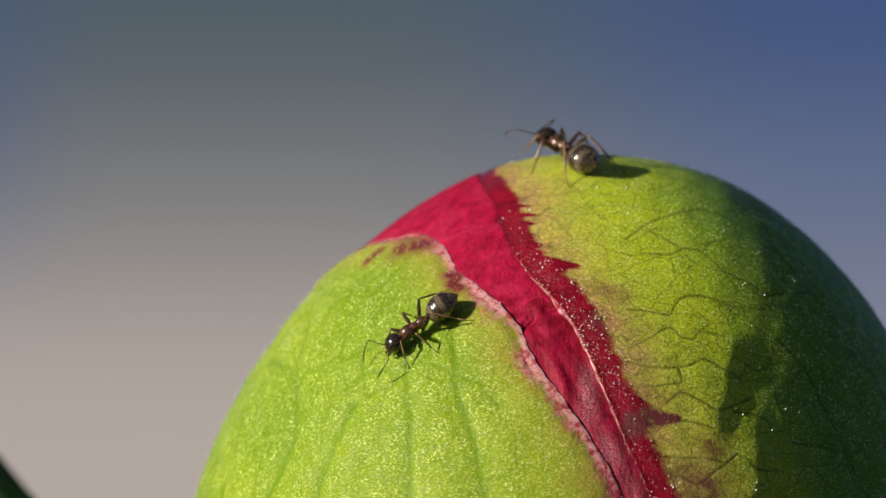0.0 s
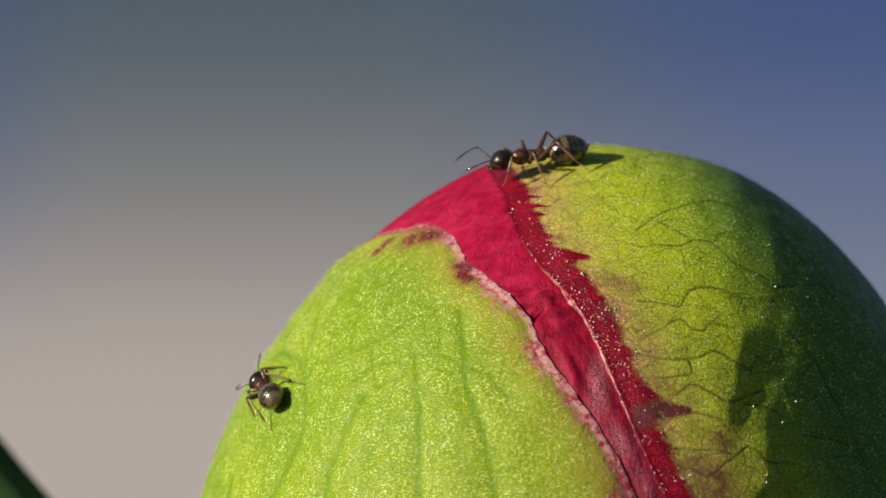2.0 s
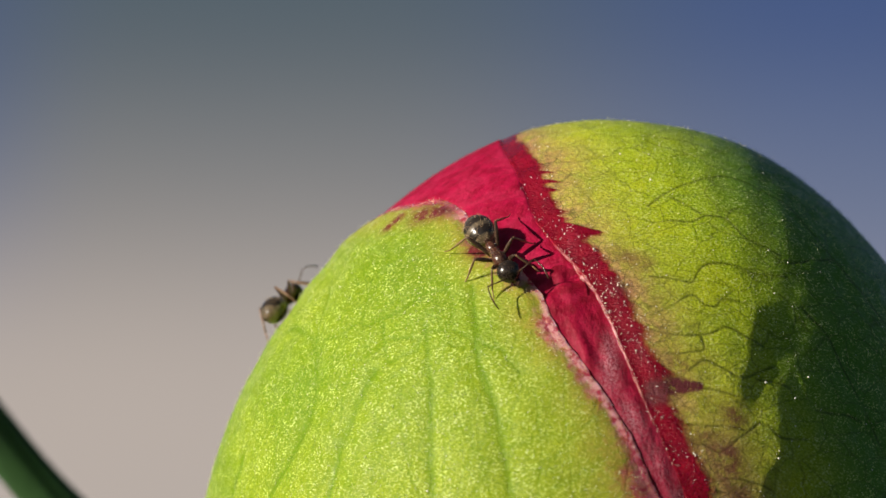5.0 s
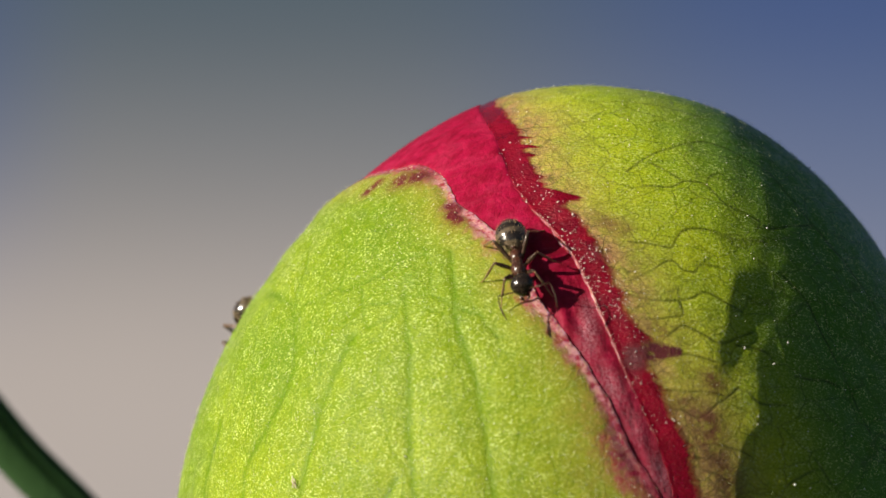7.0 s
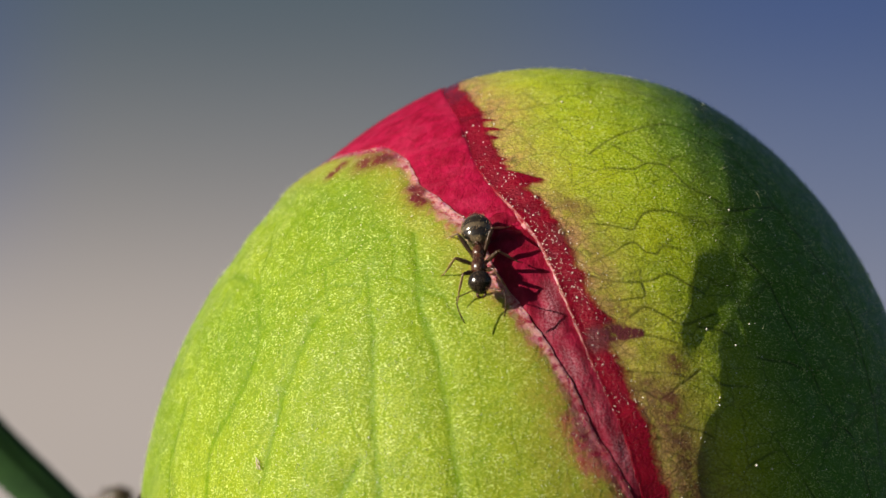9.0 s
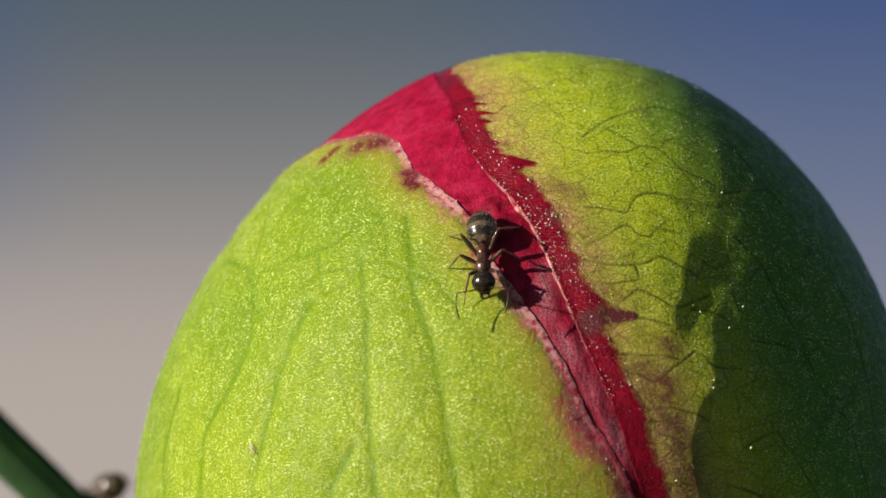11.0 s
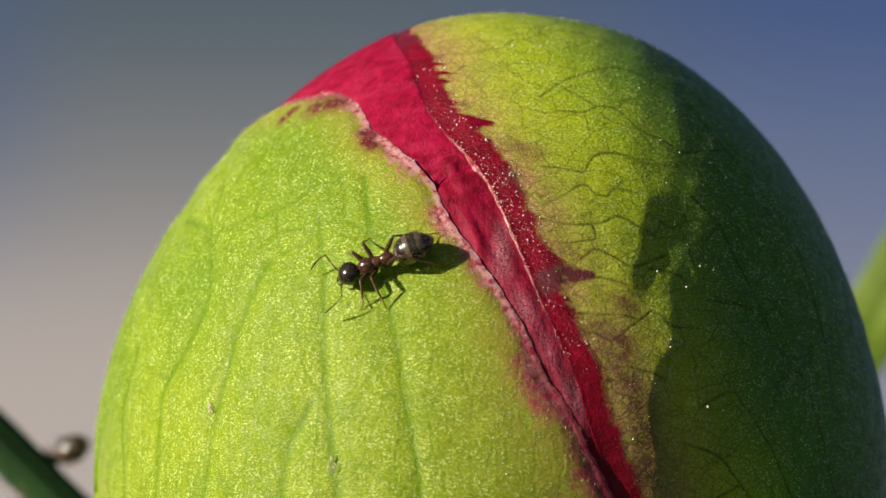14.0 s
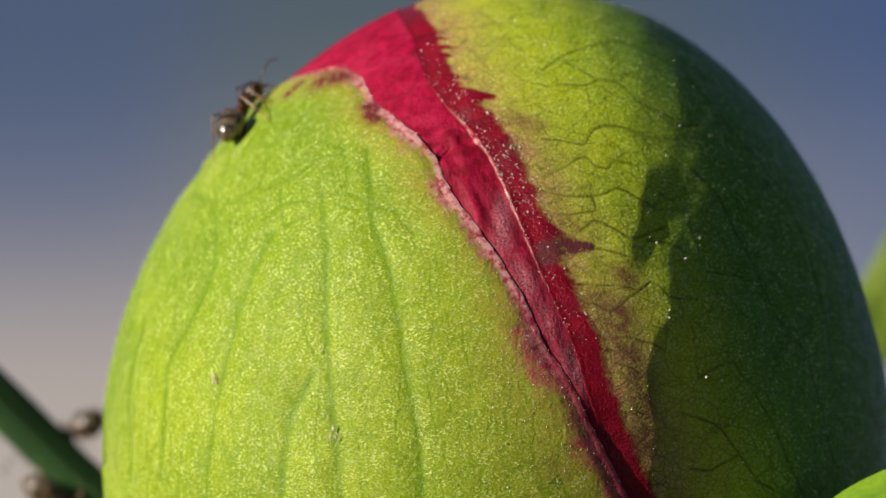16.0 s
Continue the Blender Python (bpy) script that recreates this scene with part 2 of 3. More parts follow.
def grid_mesh(name, pts, wrap=False, **attrs):
    """A mesh from a grid of points (rows, columns, 3), with per-point values."""
    r, c = pts.shape[:2]
    idx = np.arange(r * c).reshape(r, c)
    if wrap:
        idx = np.concatenate([idx, idx[:1]], 0)
    q = np.stack([idx[:-1, :-1], idx[:-1, 1:], idx[1:, 1:], idx[1:, :-1]], -1).reshape(-1, 4)
    me = bpy.data.meshes.new(name)
    me.vertices.add(r * c)
    me.vertices.foreach_set("co", pts.astype(np.float32).ravel())
    me.loops.add(q.size)
    me.loops.foreach_set("vertex_index", q.astype(np.int32).ravel())
    me.polygons.add(len(q))
    me.polygons.foreach_set("loop_start", np.arange(0, q.size, 4, dtype=np.int32))
    me.update(calc_edges=True)
    for k, v in attrs.items():
        a = me.attributes.new(k, "FLOAT", "POINT")
        a.data.foreach_set("value", v.astype(np.float32).ravel())
    return me


def tube(bm, points, radii, sides=8):
    """A round, tapering limb through the points."""
    pts = [Vector(p) for p in points]
    rings = []
    for i, p in enumerate(pts):
        d = (pts[min(i + 1, len(pts) - 1)] - pts[max(i - 1, 0)]).normalized()
        u = d.orthogonal().normalized() if i == 0 else (u - d * u.dot(d)).normalized()
        w = d.cross(u)
        rings.append([bm.verts.new(p + radii[i] * (math.cos(a) * u + math.sin(a) * w)) for a in (2 * math.pi * k / sides for k in range(sides))])
    for a, b in zip(rings, rings[1:]):
        for k in range(sides):
            bm.faces.new((a[k], a[(k + 1) % sides], b[(k + 1) % sides], b[k]))
    bm.faces.new(rings[0][::-1])
    bm.faces.new(rings[-1])
    return bm


def blob(bm, centre, radii, shape=None, u=24, v=16, turn=0.0):
    """An ellipsoid along x; shape(s) scales its girth from rear (s = -1) to front (s = 1)."""
    made = bmesh.ops.create_uvsphere(bm, u_segments=u, v_segments=v, radius=1.0)["verts"]
    spin = Matrix.Rotation(radians(90), 3, "Y")
    lean = Matrix.Rotation(radians(turn), 3, "Y")
    for vert in made:
        p = spin @ vert.co
        k = shape(p.x) if shape else 1.0
        vert.co = lean @ Vector((p.x * radii[0], p.y * radii[1] * k, p.z * radii[2] * k)) + Vector(centre)
    return bm


def hermite(xs, ys, x):
    """A smooth curve through the points, no overshoot."""
    xs, ys = np.array(xs, float), np.array(ys, float)
    d = np.diff(ys) / np.diff(xs)
    m = np.concatenate([[d[0]], np.where(d[1:] * d[:-1] > 0, 2 * d[1:] * d[:-1] / np.where(d[1:] + d[:-1] == 0, 1, d[1:] + d[:-1]), 0), [d[-1]]])
    i = np.clip(np.searchsorted(xs, x) - 1, 0, len(xs) - 2)
    h = xs[i + 1] - xs[i]
    t = np.clip((x - xs[i]) / h, 0, 1)
    return (ys[i] * (1 + 2 * t) + m[i] * h * t) * (1 - t) ** 2 + (ys[i + 1] * (3 - 2 * t) + m[i + 1] * h * (t - 1)) * t ** 2


def smooth(x, a, b):
    t = np.clip((x - a) / (b - a), 0, 1)
    return t * t * (3 - 2 * t)


def waves(p, scale, seed):
    """Cheap smooth noise over points, about -1 to 1."""
    rng = np.random.default_rng(seed)
    out = np.zeros(p.shape[:-1])
    for k in range(10):
        d = rng.normal(size=3)
        out += np.sin(p @ (d * scale) + rng.uniform(0, 6.28))
    return out / 4.5


# ---- the bud: a smooth egg whose points are given by two angles ----
# rise: 0 in front, 90 on top, 180 behind; span: 0 at the sun side's cheek, 180 at the shaded cheek
GIRTH = (1.7739, 2.3874, -3.1689, -2.3607, 4.2988, 0.6916, 0.4507, 18.4243)


def egg(rise, span, lift=0.0):
    a, b = np.radians(rise), np.radians(span)
    d = np.stack([-np.cos(b), -np.sin(b) * np.cos(a), np.sin(b) * np.sin(a)], -1)
    r = np.polyval(GIRTH, d[..., 2]) + lift
    p = d * r[..., None]
    p[..., 0] += 0.5 * smooth(p[..., 2], 6, 18)
    return p


def near(points, lines, reach=4.0):
    """Distance in mm from each point to the nearest sample of the lines."""
    flat = points.reshape(-1, 3).astype(np.float32)
    best = np.full(len(flat), 99.0, np.float32)
    for line in lines:
        lo, hi = line.min(0) - reach, line.max(0) + reach
        pick = np.where(((flat > lo) & (flat < hi)).all(1))[0]
        for k in range(0, len(pick), 20000):
            s = pick[k:k + 20000]
            d = ((flat[s][:, None] - line[None].astype(np.float32)) ** 2).sum(-1).min(1)
            best[s] = np.minimum(best[s], np.sqrt(d))
    return best.reshape(points.shape[:-1])


def trace(points, wiggle=0.0, seed=0):
    """A line over the egg through (rise, span) points, sampled finely."""
    p = np.array(points, float)
    k = np.arange(len(p))
    f = np.linspace(0, len(p) - 1, int(30 * (len(p) - 1)) + 1)
    line = egg(hermite(k, p[:, 0], f), hermite(k, p[:, 1], f))
    return line + wiggle * np.stack([waves(line, 2.2, seed + i) for i in range(3)], -1)


SUN_EDGE = [(-180, 95), (-90, 100), (-40, 118), (-12, 112.5), (-1.6, 107.9), (6.7, 103.6), (13.2, 100.3), (17.9, 97), (23.4, 94.5),
    (30, 90.4), (35, 87), (41.1, 83), (47.4, 80.4), (55.3, 75.3), (60, 72.4), (66.4, 71.0), (71.8, 68.9), (74.3, 67.3), (77.7, 64.2), (83.1, 61.0),
    (100, 55), (130, 60), (180, 95)]
SHADE_EDGE = [(-180, 100), (-90, 96), (-40, 112), (-12, 112), (-1.8, 108.7), (2.5, 106.6), (10, 103.6), (18.1, 101), (28.5, 95.9),
    (38.4, 91.4), (45.6, 88.1), (51.4, 84.6), (57.7, 81), (64, 79), (72.3, 77.8), (83.7, 76.2), (110, 78), (140, 88), (180, 100)]
SUN_VEINS = [
    [(41.1, 56.8), (36, 53.8), (22.6, 48.5), (-2.9, 43.2), (-30, 42)],
    [(45.5, 64.7), (32.4, 65.5), (19.5, 65.5), (-1.9, 67), (-30, 69)],
    [(37.1, 72.3), (30.3, 74.7), (13.2, 77.4), (-1.7, 79.4), (-30, 80)],
    [(56, 47.4), (43.4, 46.6), (33.8, 41.5), (25.6, 34.8), (-4.1, 31.3)],
    [(15.3, 63.1), (7.5, 59.2), (-2.1, 57.6), (-20, 57)],
    [(46.4, 29.3), (30.2, 22.1), (-5.2, 21.7)],
    [(50, 71.4), (37.1, 72.3)],
    [(70.3, 42.4), (56, 47.4)],
]
SUN_MESH = [  # the arches that join the veins near the tip
    [(72.4, 50.6), (63.8, 49.4), (57.4, 47.6), (48.9, 46.9), (42.5, 46.2)], [(61.3, 57.2), (56.6, 56.1), (51.8, 55.3), (50.8, 58.3), (46.3, 58.6)],
    [(53.2, 55.4), (52.8, 52.2), (54.6, 49.1), (48.9, 46.9)], [(46.6, 58.2), (42.0, 59.5), (42.2, 63.4), (44.1, 63.8), (46.1, 59.1)],
    [(42.2, 63.4), (44.8, 64.4), (44.3, 68.0), (48.2, 68.6), (52.7, 68.0)], [(44.3, 68.0), (40.7, 71.6), (35.5, 72.5), (31.7, 73.7)],
    [(40.7, 71.6), (38.4, 75.6), (34.5, 78.0)], [(66.2, 40.8), (59.3, 39.6), (53.1, 38.6)], [(51.9, 63.5), (50.7, 60.0), (50.8, 58.3)], [(51.9, 63.5), (51.6, 68.0)],
]
SHADE_TOP_VEINS = [
    [(61.4, 94.4), (64.0, 96.1), (67.7, 100.0), (71.0, 104.3), (70.9, 107.4), (70.4, 112.3), (67.0, 115.9), (64.5, 119.3), (62.4, 122.9), (60.8, 126.2), (57.4, 132.3), (50.4, 138.4), (38.7, 144.1), (19.4, 148.3)],
    [(58.9, 96.3), (59.4, 99.6), (61.2, 101.7), (61.4, 104.0), (58.8, 107.2), (58.5, 108.9), (58.2, 112.2)], [(63.6, 97.2), (61.3, 101.0)],
    [(61.6, 104.4), (63.7, 105.0), (64.9, 106.9)], [(49.0, 94.8), (48.8, 100.1), (52.1, 101.8), (53.2, 105.3), (53.0, 108.5), (54.7, 113.4)],
    [(57.5, 113.6), (60.2, 116.4), (63.7, 119.8)],
]
SHADE_MID_VEINS = [
    [(42.7, 95.2), (44.7, 98.1), (46.7, 100.7), (45.5, 102.7), (45.5, 103.9), (47.3, 104.9), (47.3, 108.2)], [(40.5, 95.3), (40.1, 98.4), (40.7, 102.3), (42.8, 105.7), (41.8, 108.7), (41.4, 111.3)],
    [(37.2, 97.9), (37.7, 101.0), (38.6, 102.9), (40.5, 102.3)], [(34.9, 101.2), (37.0, 103.2), (36.2, 105.9), (35.1, 108.1), (36.9, 110.9), (38.9, 113.3)],
    [(32.7, 100.6), (32.7, 103.8), (32.1, 108.0)], [(36.0, 111.0), (36.3, 113.5), (36.2, 116.2)], [(27.1, 100.2), (27.1, 104.2), (27.3, 108.3), (27.1, 109.6)],
]
SHADE_LOW_VEINS = [
    [(24.5, 103.6), (23.5, 106.1), (26.1, 109.3), (28.8, 111.6)], [(28.8, 111.6), (28.6, 112.9), (27.3, 115.2), (28.4, 119.7)], [(34.1, 121.1), (35.2, 124.9), (35.8, 129.1)],
    [(21.5, 103.7), (19.2, 106.2), (19.7, 110.4), (18.5, 114.8)], [(15.9, 107.1), (14.8, 109.7), (13.7, 111.4)], [(14.8, 120.4), (17.2, 123.2), (18.8, 126.1)], [(-0.3, 119.8), (-0.3, 122.6), (2.2, 127.6)],
    [(8.9, 117.8), (8.2, 121.5), (5.6, 125.5), (2.7, 127.6), (-2.6, 131.4), (-5.3, 134.2)],
]
SHADE_LONG_VEINS = [
    [(50.7, 116.4), (48.0, 121.4), (43.3, 125.0), (38.5, 128.8), (34.5, 132.0), (28.5, 136.6), (27.4, 139.2), (22.1, 142.2), (12.1, 145.4), (0.5, 148.0)],
    [(20.6, 125.0), (18.0, 127.2), (12.6, 131.6), (6.4, 135.2), (0.6, 137.7), (-7.5, 141.0)],
]


def rises(n_front, n_back):
    """Rows round the egg, close together on the side in view."""
    return np.concatenate([np.linspace(-20, 105, n_front, endpoint=False), np.linspace(105, 340, n_back, endpoint=False)])


def sepal_grid(edge, far, n_front, n_cols):
    rise = rises(n_front, 60)
    r180 = (rise + 180) % 360 - 180
    rim = hermite(*zip(*edge), r180)
    rim = rim + 0.12 * np.sin(r180 * 1.9 + 1) * np.sin(r180 * 0.7)
    c = np.linspace(0, 1, n_cols) ** 1.15
    span = rim[:, None] + (far - rim[:, None]) * c[None]
    rise2 = np.repeat(rise[:, None], n_cols, 1)
    f = np.linspace(-100, 140, 900)
    line = egg(f, hermite(*zip(*edge), f))
    return rise2, span, line


def finish_shell(rise, span, lift, sunk):
    """The outer skin with a rounded rim that turns down to the layer beneath."""
    p = egg(rise, span, lift)
    rim = [egg(rise[:, 0], span[:, 0], np.full(len(rise), z)) for z in (sunk, sunk * 0.5 + lift[:, 0].mean() * 0.5)]
    return np.concatenate([np.stack(rim, 1), p], 1)


def pad(a):
    return np.concatenate([a[:, :1], a[:, :1], a], 1)


def fuzz(sepal, points, weight, count, long, seed, skin, wide=0.016, erect=(0.02, 0.10)):
    """Short pale hairs pressed to the skin, each a thin three-sided spike."""
    rng = np.random.default_rng(seed)
    du, dv = np.gradient(points, axis=0), np.gradient(points, axis=1)
    n = np.cross(du, dv)
    area = np.linalg.norm(n, axis=-1)
    n = n / np.maximum(area, 1e-9)[..., None]
    n *= np.sign((n * points).sum(-1))[..., None]
    chance = (area * weight).ravel()
    pick = rng.choice(chance.size, count, p=chance / chance.sum())
    p, n = points.reshape(-1, 3)[pick], n.reshape(-1, 3)[pick]
    p = p + rng.normal(0, 0.03, p.shape)
    t = np.array([0.15, -0.1, -0.6]) + rng.normal(0, 0.75, p.shape)
    t -= n * (t * n).sum(-1)[:, None]
    t /= np.linalg.norm(t, axis=1)[:, None]
    b = np.cross(n, t)
    size = long * rng.uniform(0.5, 1.5, count)[:, None]
    w = wide * rng.uniform(0.7, 1.5, count)[:, None]
    up = rng.uniform(*erect, count)[:, None]
    verts = np.stack([p + b * w, p - b * w, p + n * w * 1.0, p + t * size + n * size * up], 1).reshape(-1, 3) * MM
    k = 4 * np.arange(count)[:, None]
    faces = np.concatenate([k + np.array(f) for f in ((0, 2, 3), (2, 1, 3), (1, 0, 3))], 0)
    me = bpy.data.meshes.new("fuzz")
    me.from_pydata(verts.tolist(), [], faces.tolist())
    tagged(part("fuzz", me, skin, sepal, "fine pale glistening hairs"), kind="stuff")


def glint_drops(sepal, points, weight, count, radius, seed):
    """Tiny white drops added as glints on the skin, each a rounded eight-sided bead."""
    rng = np.random.default_rng(seed)
    chance = (np.linalg.norm(np.cross(np.gradient(points, axis=0), np.gradient(points, axis=1)), axis=-1) * weight).ravel()
    pick = rng.choice(chance.size, count, p=chance / chance.sum())
    p = points.reshape(-1, 3)[pick] + rng.normal(0, 0.03, (count, 3))
    r = radius * rng.lognormal(0, 0.45, count)[:, None, None]
    shape = np.array([(1, 0, 0), (0, 1, 0), (-1, 0, 0), (0, -1, 0), (0, 0, 1), (0, 0, -1)], float)
    verts = (p[:, None] * (1 + r * 0.5 / 18) + r * shape[None] * rng.uniform(0.6, 1.4, (count, 1, 3))).reshape(-1, 3) * MM
    k = 6 * np.arange(count)[:, None]
    faces = np.concatenate([k + np.array(f) for i in range(4) for f in ((i, (i + 1) % 4, 4), ((i + 1) % 4, i, 5))], 0)
    me = bpy.data.meshes.new("glint_drops")
    me.from_pydata(verts.tolist(), [], faces.tolist())
    tagged(part("glint_drops", me, bead_skin, sepal, "tiny white drops added as glints"), kind="stuff")


def sun_sepal(parent):
    rise, span, line = sepal_grid(SUN_EDGE, 0.02, 430, 430)
    p0 = egg(rise, span)
    d = near(p0, [line], 6)
    veins = [trace(v, 0.05, 3 * i) for i, v in enumerate(SUN_VEINS)]
    dv = near(p0, veins, 1.5)
    dm = near(p0, [trace(v, 0.09, 200 + 3 * i) for i, v in enumerate(SUN_MESH)], 1.5)
    vein = np.maximum(np.exp(-(dv / (0.21 + 0.06 * waves(p0, 0.8, 13))) ** 2), 0.85 * np.exp(-(dm / 0.12) ** 2))
    quilt = 1 - np.exp(-(np.minimum(dv, dm) / 0.7) ** 2)
    lift = 0.05 * smooth(d, 0, 1.5) - (0.12 + 0.05 * smooth(rise, 25, 50)) * (1 - smooth(d, 0.0, 0.9)) + 0.035 * np.exp(-((d - 0.15) / 0.14) ** 2)
    lift = lift - 0.03 * vein + 0.11 * quilt * (0.7 + 0.4 * waves(p0, 1.1, 7)) + 0.09 * waves(p0, 0.33, 5) + 0.018 * waves(p0, 2.0, 6)
    lift = lift + 0.22 * smooth(rise, 40, 62) * (1 - smooth(span, 50, 70))
    lift = lift + 0.07 * (1 - smooth(rise, 8, 34)) * (1 - smooth(d, 1.0, 6.0)) * smooth(d, -0.5, 1.6)
    high = smooth(rise, 8, 40)
    wob = waves(p0, 1.4, 9)
    width = 0.50 + 0.34 * waves(p0, 1.3, 11) + 0.22 * waves(p0, 4.0, 12) + 0.45 * (1 - high)
    red = np.clip(1.0 - d / np.maximum(width, 0.2) * 0.5, -0.3, 1)
    pale = high * (1 - 0.8 * smooth(rise, 62, 72)) * np.exp(-(d / (0.9 + 0.35 * waves(p0, 1.9, 17))) ** 2) + 0.15
    tan = np.exp(-(np.maximum(d - 0.3, 0) / (1.3 + 2.0 * (1 - smooth(rise, 0, 32)))) ** 1.5) * (0.75 + 0.25 * wob)
    spots = near(p0, [trace([(70.4, 65.2), (69.9, 66.4), (69.0, 67.9)])], 3)
    small = near(p0, [trace([(73.4, 60.4), (73.6, 61), (73.9, 62)]), trace([(59.2, 71.6), (58.2, 72.4), (57, 71.7), (55.6, 72.6)])], 3)
    spot = np.maximum(1.2 * np.exp(-(spots / 0.75) ** 2), 1.3 * np.exp(-(small / 0.4) ** 2))
    me = grid_mesh("sepal", finish_shell(rise, span, lift, -0.75) * MM, True, shade_green=pad(np.clip(smooth(rise, 18, 50) * (0.75 + 0.35 * waves(p0, 0.5, 19)), 0, 1) * smooth(d, 0.8, 3.0)), vein=pad(vein * (0.95 + 0.15 * waves(p0, 0.9, 14))), red=pad(red), pale=pad(np.clip(pale, 0, 1)), tan=pad(np.clip(tan, 0, 1)), spot=pad(spot))
    sepal = part("sepal", me, left_skin, parent, "bright lime-green sepal with a pale pink rim and fine veins")
    front = (rise > -12) & (rise < 95) & (span > 8)
    fuzz(sepal, egg(rise, span, lift), front * (0.5 + 0.5 * (waves(p0, 0.8, 71) > -0.2)), 2400, 0.17, 7, hair_skin, 0.013)
    fuzz(sepal, egg(rise, span, lift), front * 1.0, 5000, 0.10, 17, hair_skin, 0.007, (0.5, 1.6))
    glint_drops(sepal, egg(rise, span, lift + 0.01), front * (0.15 + (waves(p0, 0.7, 72) > 0.0)) * (span > 25) * (0.4 + (span > 62)), 1500, 0.014, 10)


def shade_sepal(parent):
    rise, span, line = sepal_grid(SHADE_EDGE, 179.5, 540, 520)
    p0 = egg(rise, span)
    d = near(p0, [line], 7)
    strong = [trace(v, 0.05, 40 + 3 * i) for i, v in enumerate(SHADE_TOP_VEINS + SHADE_MID_VEINS)]
    cross = [trace(v, 0.07, 90 + 3 * i) for i, v in enumerate(SHADE_LOW_VEINS + SHADE_LONG_VEINS)]
    rng = np.random.default_rng(12)
    twigs = []
    for start in np.arange(2, 78, 2.4):
        rim0 = float(hermite(*zip(*SHADE_EDGE), np.array([start]))[0])
        at, drift = np.array([start + rng.uniform(-0.8, 0.8), rim0 + rng.uniform(4.5, 7.5)]), rng.uniform(-0.35, 0.25)
        line_ = [tuple(at)]
        for k in range(rng.integers(4, 9)):
            at = at + np.array([drift * 1.5 + rng.normal(0, 0.9), rng.uniform(1.0, 2.2)])
            line_.append(tuple(at))
        twigs.append(trace(line_, 0.05, int(start)))
    fine = near(p0, twigs, 1.5)
    dv = near(p0, strong + cross, 1.5)
    vein = np.maximum((0.85 + 0.2 * waves(p0, 0.9, 27)) * np.exp(-(dv / 0.068) ** 2), 0.45 * np.exp(-(fine / 0.05) ** 2))
    # teeth of red pigment that run out along the veins
    along = rise + 1.2 * d
    width = np.full(d.shape, 1.1) + 0.14 * waves(p0, 1.6, 21)
    teeth = [(73.5, 0.9, 0.35), (71.3, 0.7, 0.7), (69.2, 0.7, 0.9), (67.2, 0.8, 0.6), (62.5, 1.2, 0.35), (58.8, 2.2, 1.05), (54.5, 1.3, 0.3), (50.4, 1.8, 0.35), (46, 1.2, 0.3), (42.5, 2.0, 0.35), (36.6, 2.4, 0.7), (29, 2.4, 0.3), (21, 3.0, 0.3)]
    teeth += [(a + rng.uniform(-1, 1), rng.uniform(0.4, 0.9), rng.uniform(0.05, 0.3)) for a in np.arange(-10, 80, 1.9)]
    for at, half, long in teeth:
        x = (along - at) / half
        width = np.maximum(width, 0.95 + long * np.clip(1 - np.where(x > 0, 2.2 * x, -0.8 * x), 0, 1))
    width = np.where(rise > 62, width * (1 - 0.2 * smooth(rise, 62, 82)), width)
    red = np.clip(0.5 + (1.12 * width - d) / (0.7 + 0.4 * (1 - smooth(rise, 30, 55))), 0, 1)
    reach = 2.0 + 0.8 * (1 - smooth(rise, 15, 50))
    tan = np.clip(np.exp(-(np.maximum(d - 1.1, 0) / reach) ** 1.4) * (0.95 + 0.25 * waves(p0, 1.2, 23)), 0, 1)
    lift = -0.12 * (1 - smooth(d, 0.0, 1.2)) + 0.02 * np.exp(-((d - 0.08) / 0.09) ** 2) + 0.05 * waves(p0, 0.9, 25) * np.exp(-d / 2)
    lift = lift - 0.02 * vein + 0.10 * waves(p0, 0.30, 15) + 0.02 * waves(p0, 2.4, 16)
    # low folds whose far sides fall out of the sun
    mm_in = 0.32 * (span - hermite((-20, 28, 30, 33, 37, 42.5, 47, 49, 100), (108, 108, 108.1, 108.1, 108.5, 108.8, 109.9, 110.6, 113), rise)) + 0.12 * waves(p0, 1.6, 61)
    lift = lift - 0.25 * smooth(mm_in, -0.1, 1.2) * (1 - smooth(mm_in, 2.0, 13.0)) * smooth(rise, 28, 35) * (1 - smooth(rise, 44, 53))
    mm_out = 0.32 * (span - hermite((-20, -3, 6, 13, 16.5, 21, 26, 34.5, 40, 100), (112, 113, 113.3, 112.3, 112.7, 113.8, 115.3, 115.1, 115.5, 116), rise)) + 0.15 * waves(p0, 1.3, 62)
    lift = lift - 0.22 * smooth(mm_out, -0.2, 1.0) * (1 - smooth(mm_out, 2.0, 13.0)) * (1 - smooth(rise, 31, 40))
    ridge = near(p0, [trace([(43, 111.5), (39.7, 114.1)]), trace([(39.4, 117.7), (33.2, 120.2), (25.8, 122.0)]), trace([(16.4, 118.7), (12.7, 119.3)])], 3)
    lift = lift + 0.018 * np.exp(-(ridge / 0.22) ** 2) * (1 + waves(p0, 1.7, 63))
    upper = smooth(rise, 38, 54)
    blot = near(p0, [trace([(24, 106.5), (21, 107.5), (17, 109.5), (12, 111.5), (4, 112)])], 3)
    purple = near(p0, [trace([(52.3, 91), (51.3, 93), (50.8, 94.2)]), trace([(46.8, 90.8), (46.6, 91.8)]), trace([(36, 99), (35.5, 100)]), trace([(24.8, 102.7), (25.8, 104.3)])], 3)
    tooth = near(p0, [trace([(31.5, 97.1), (32.4, 99.8), (32.6, 101), (32.8, 102.6)])], 3)
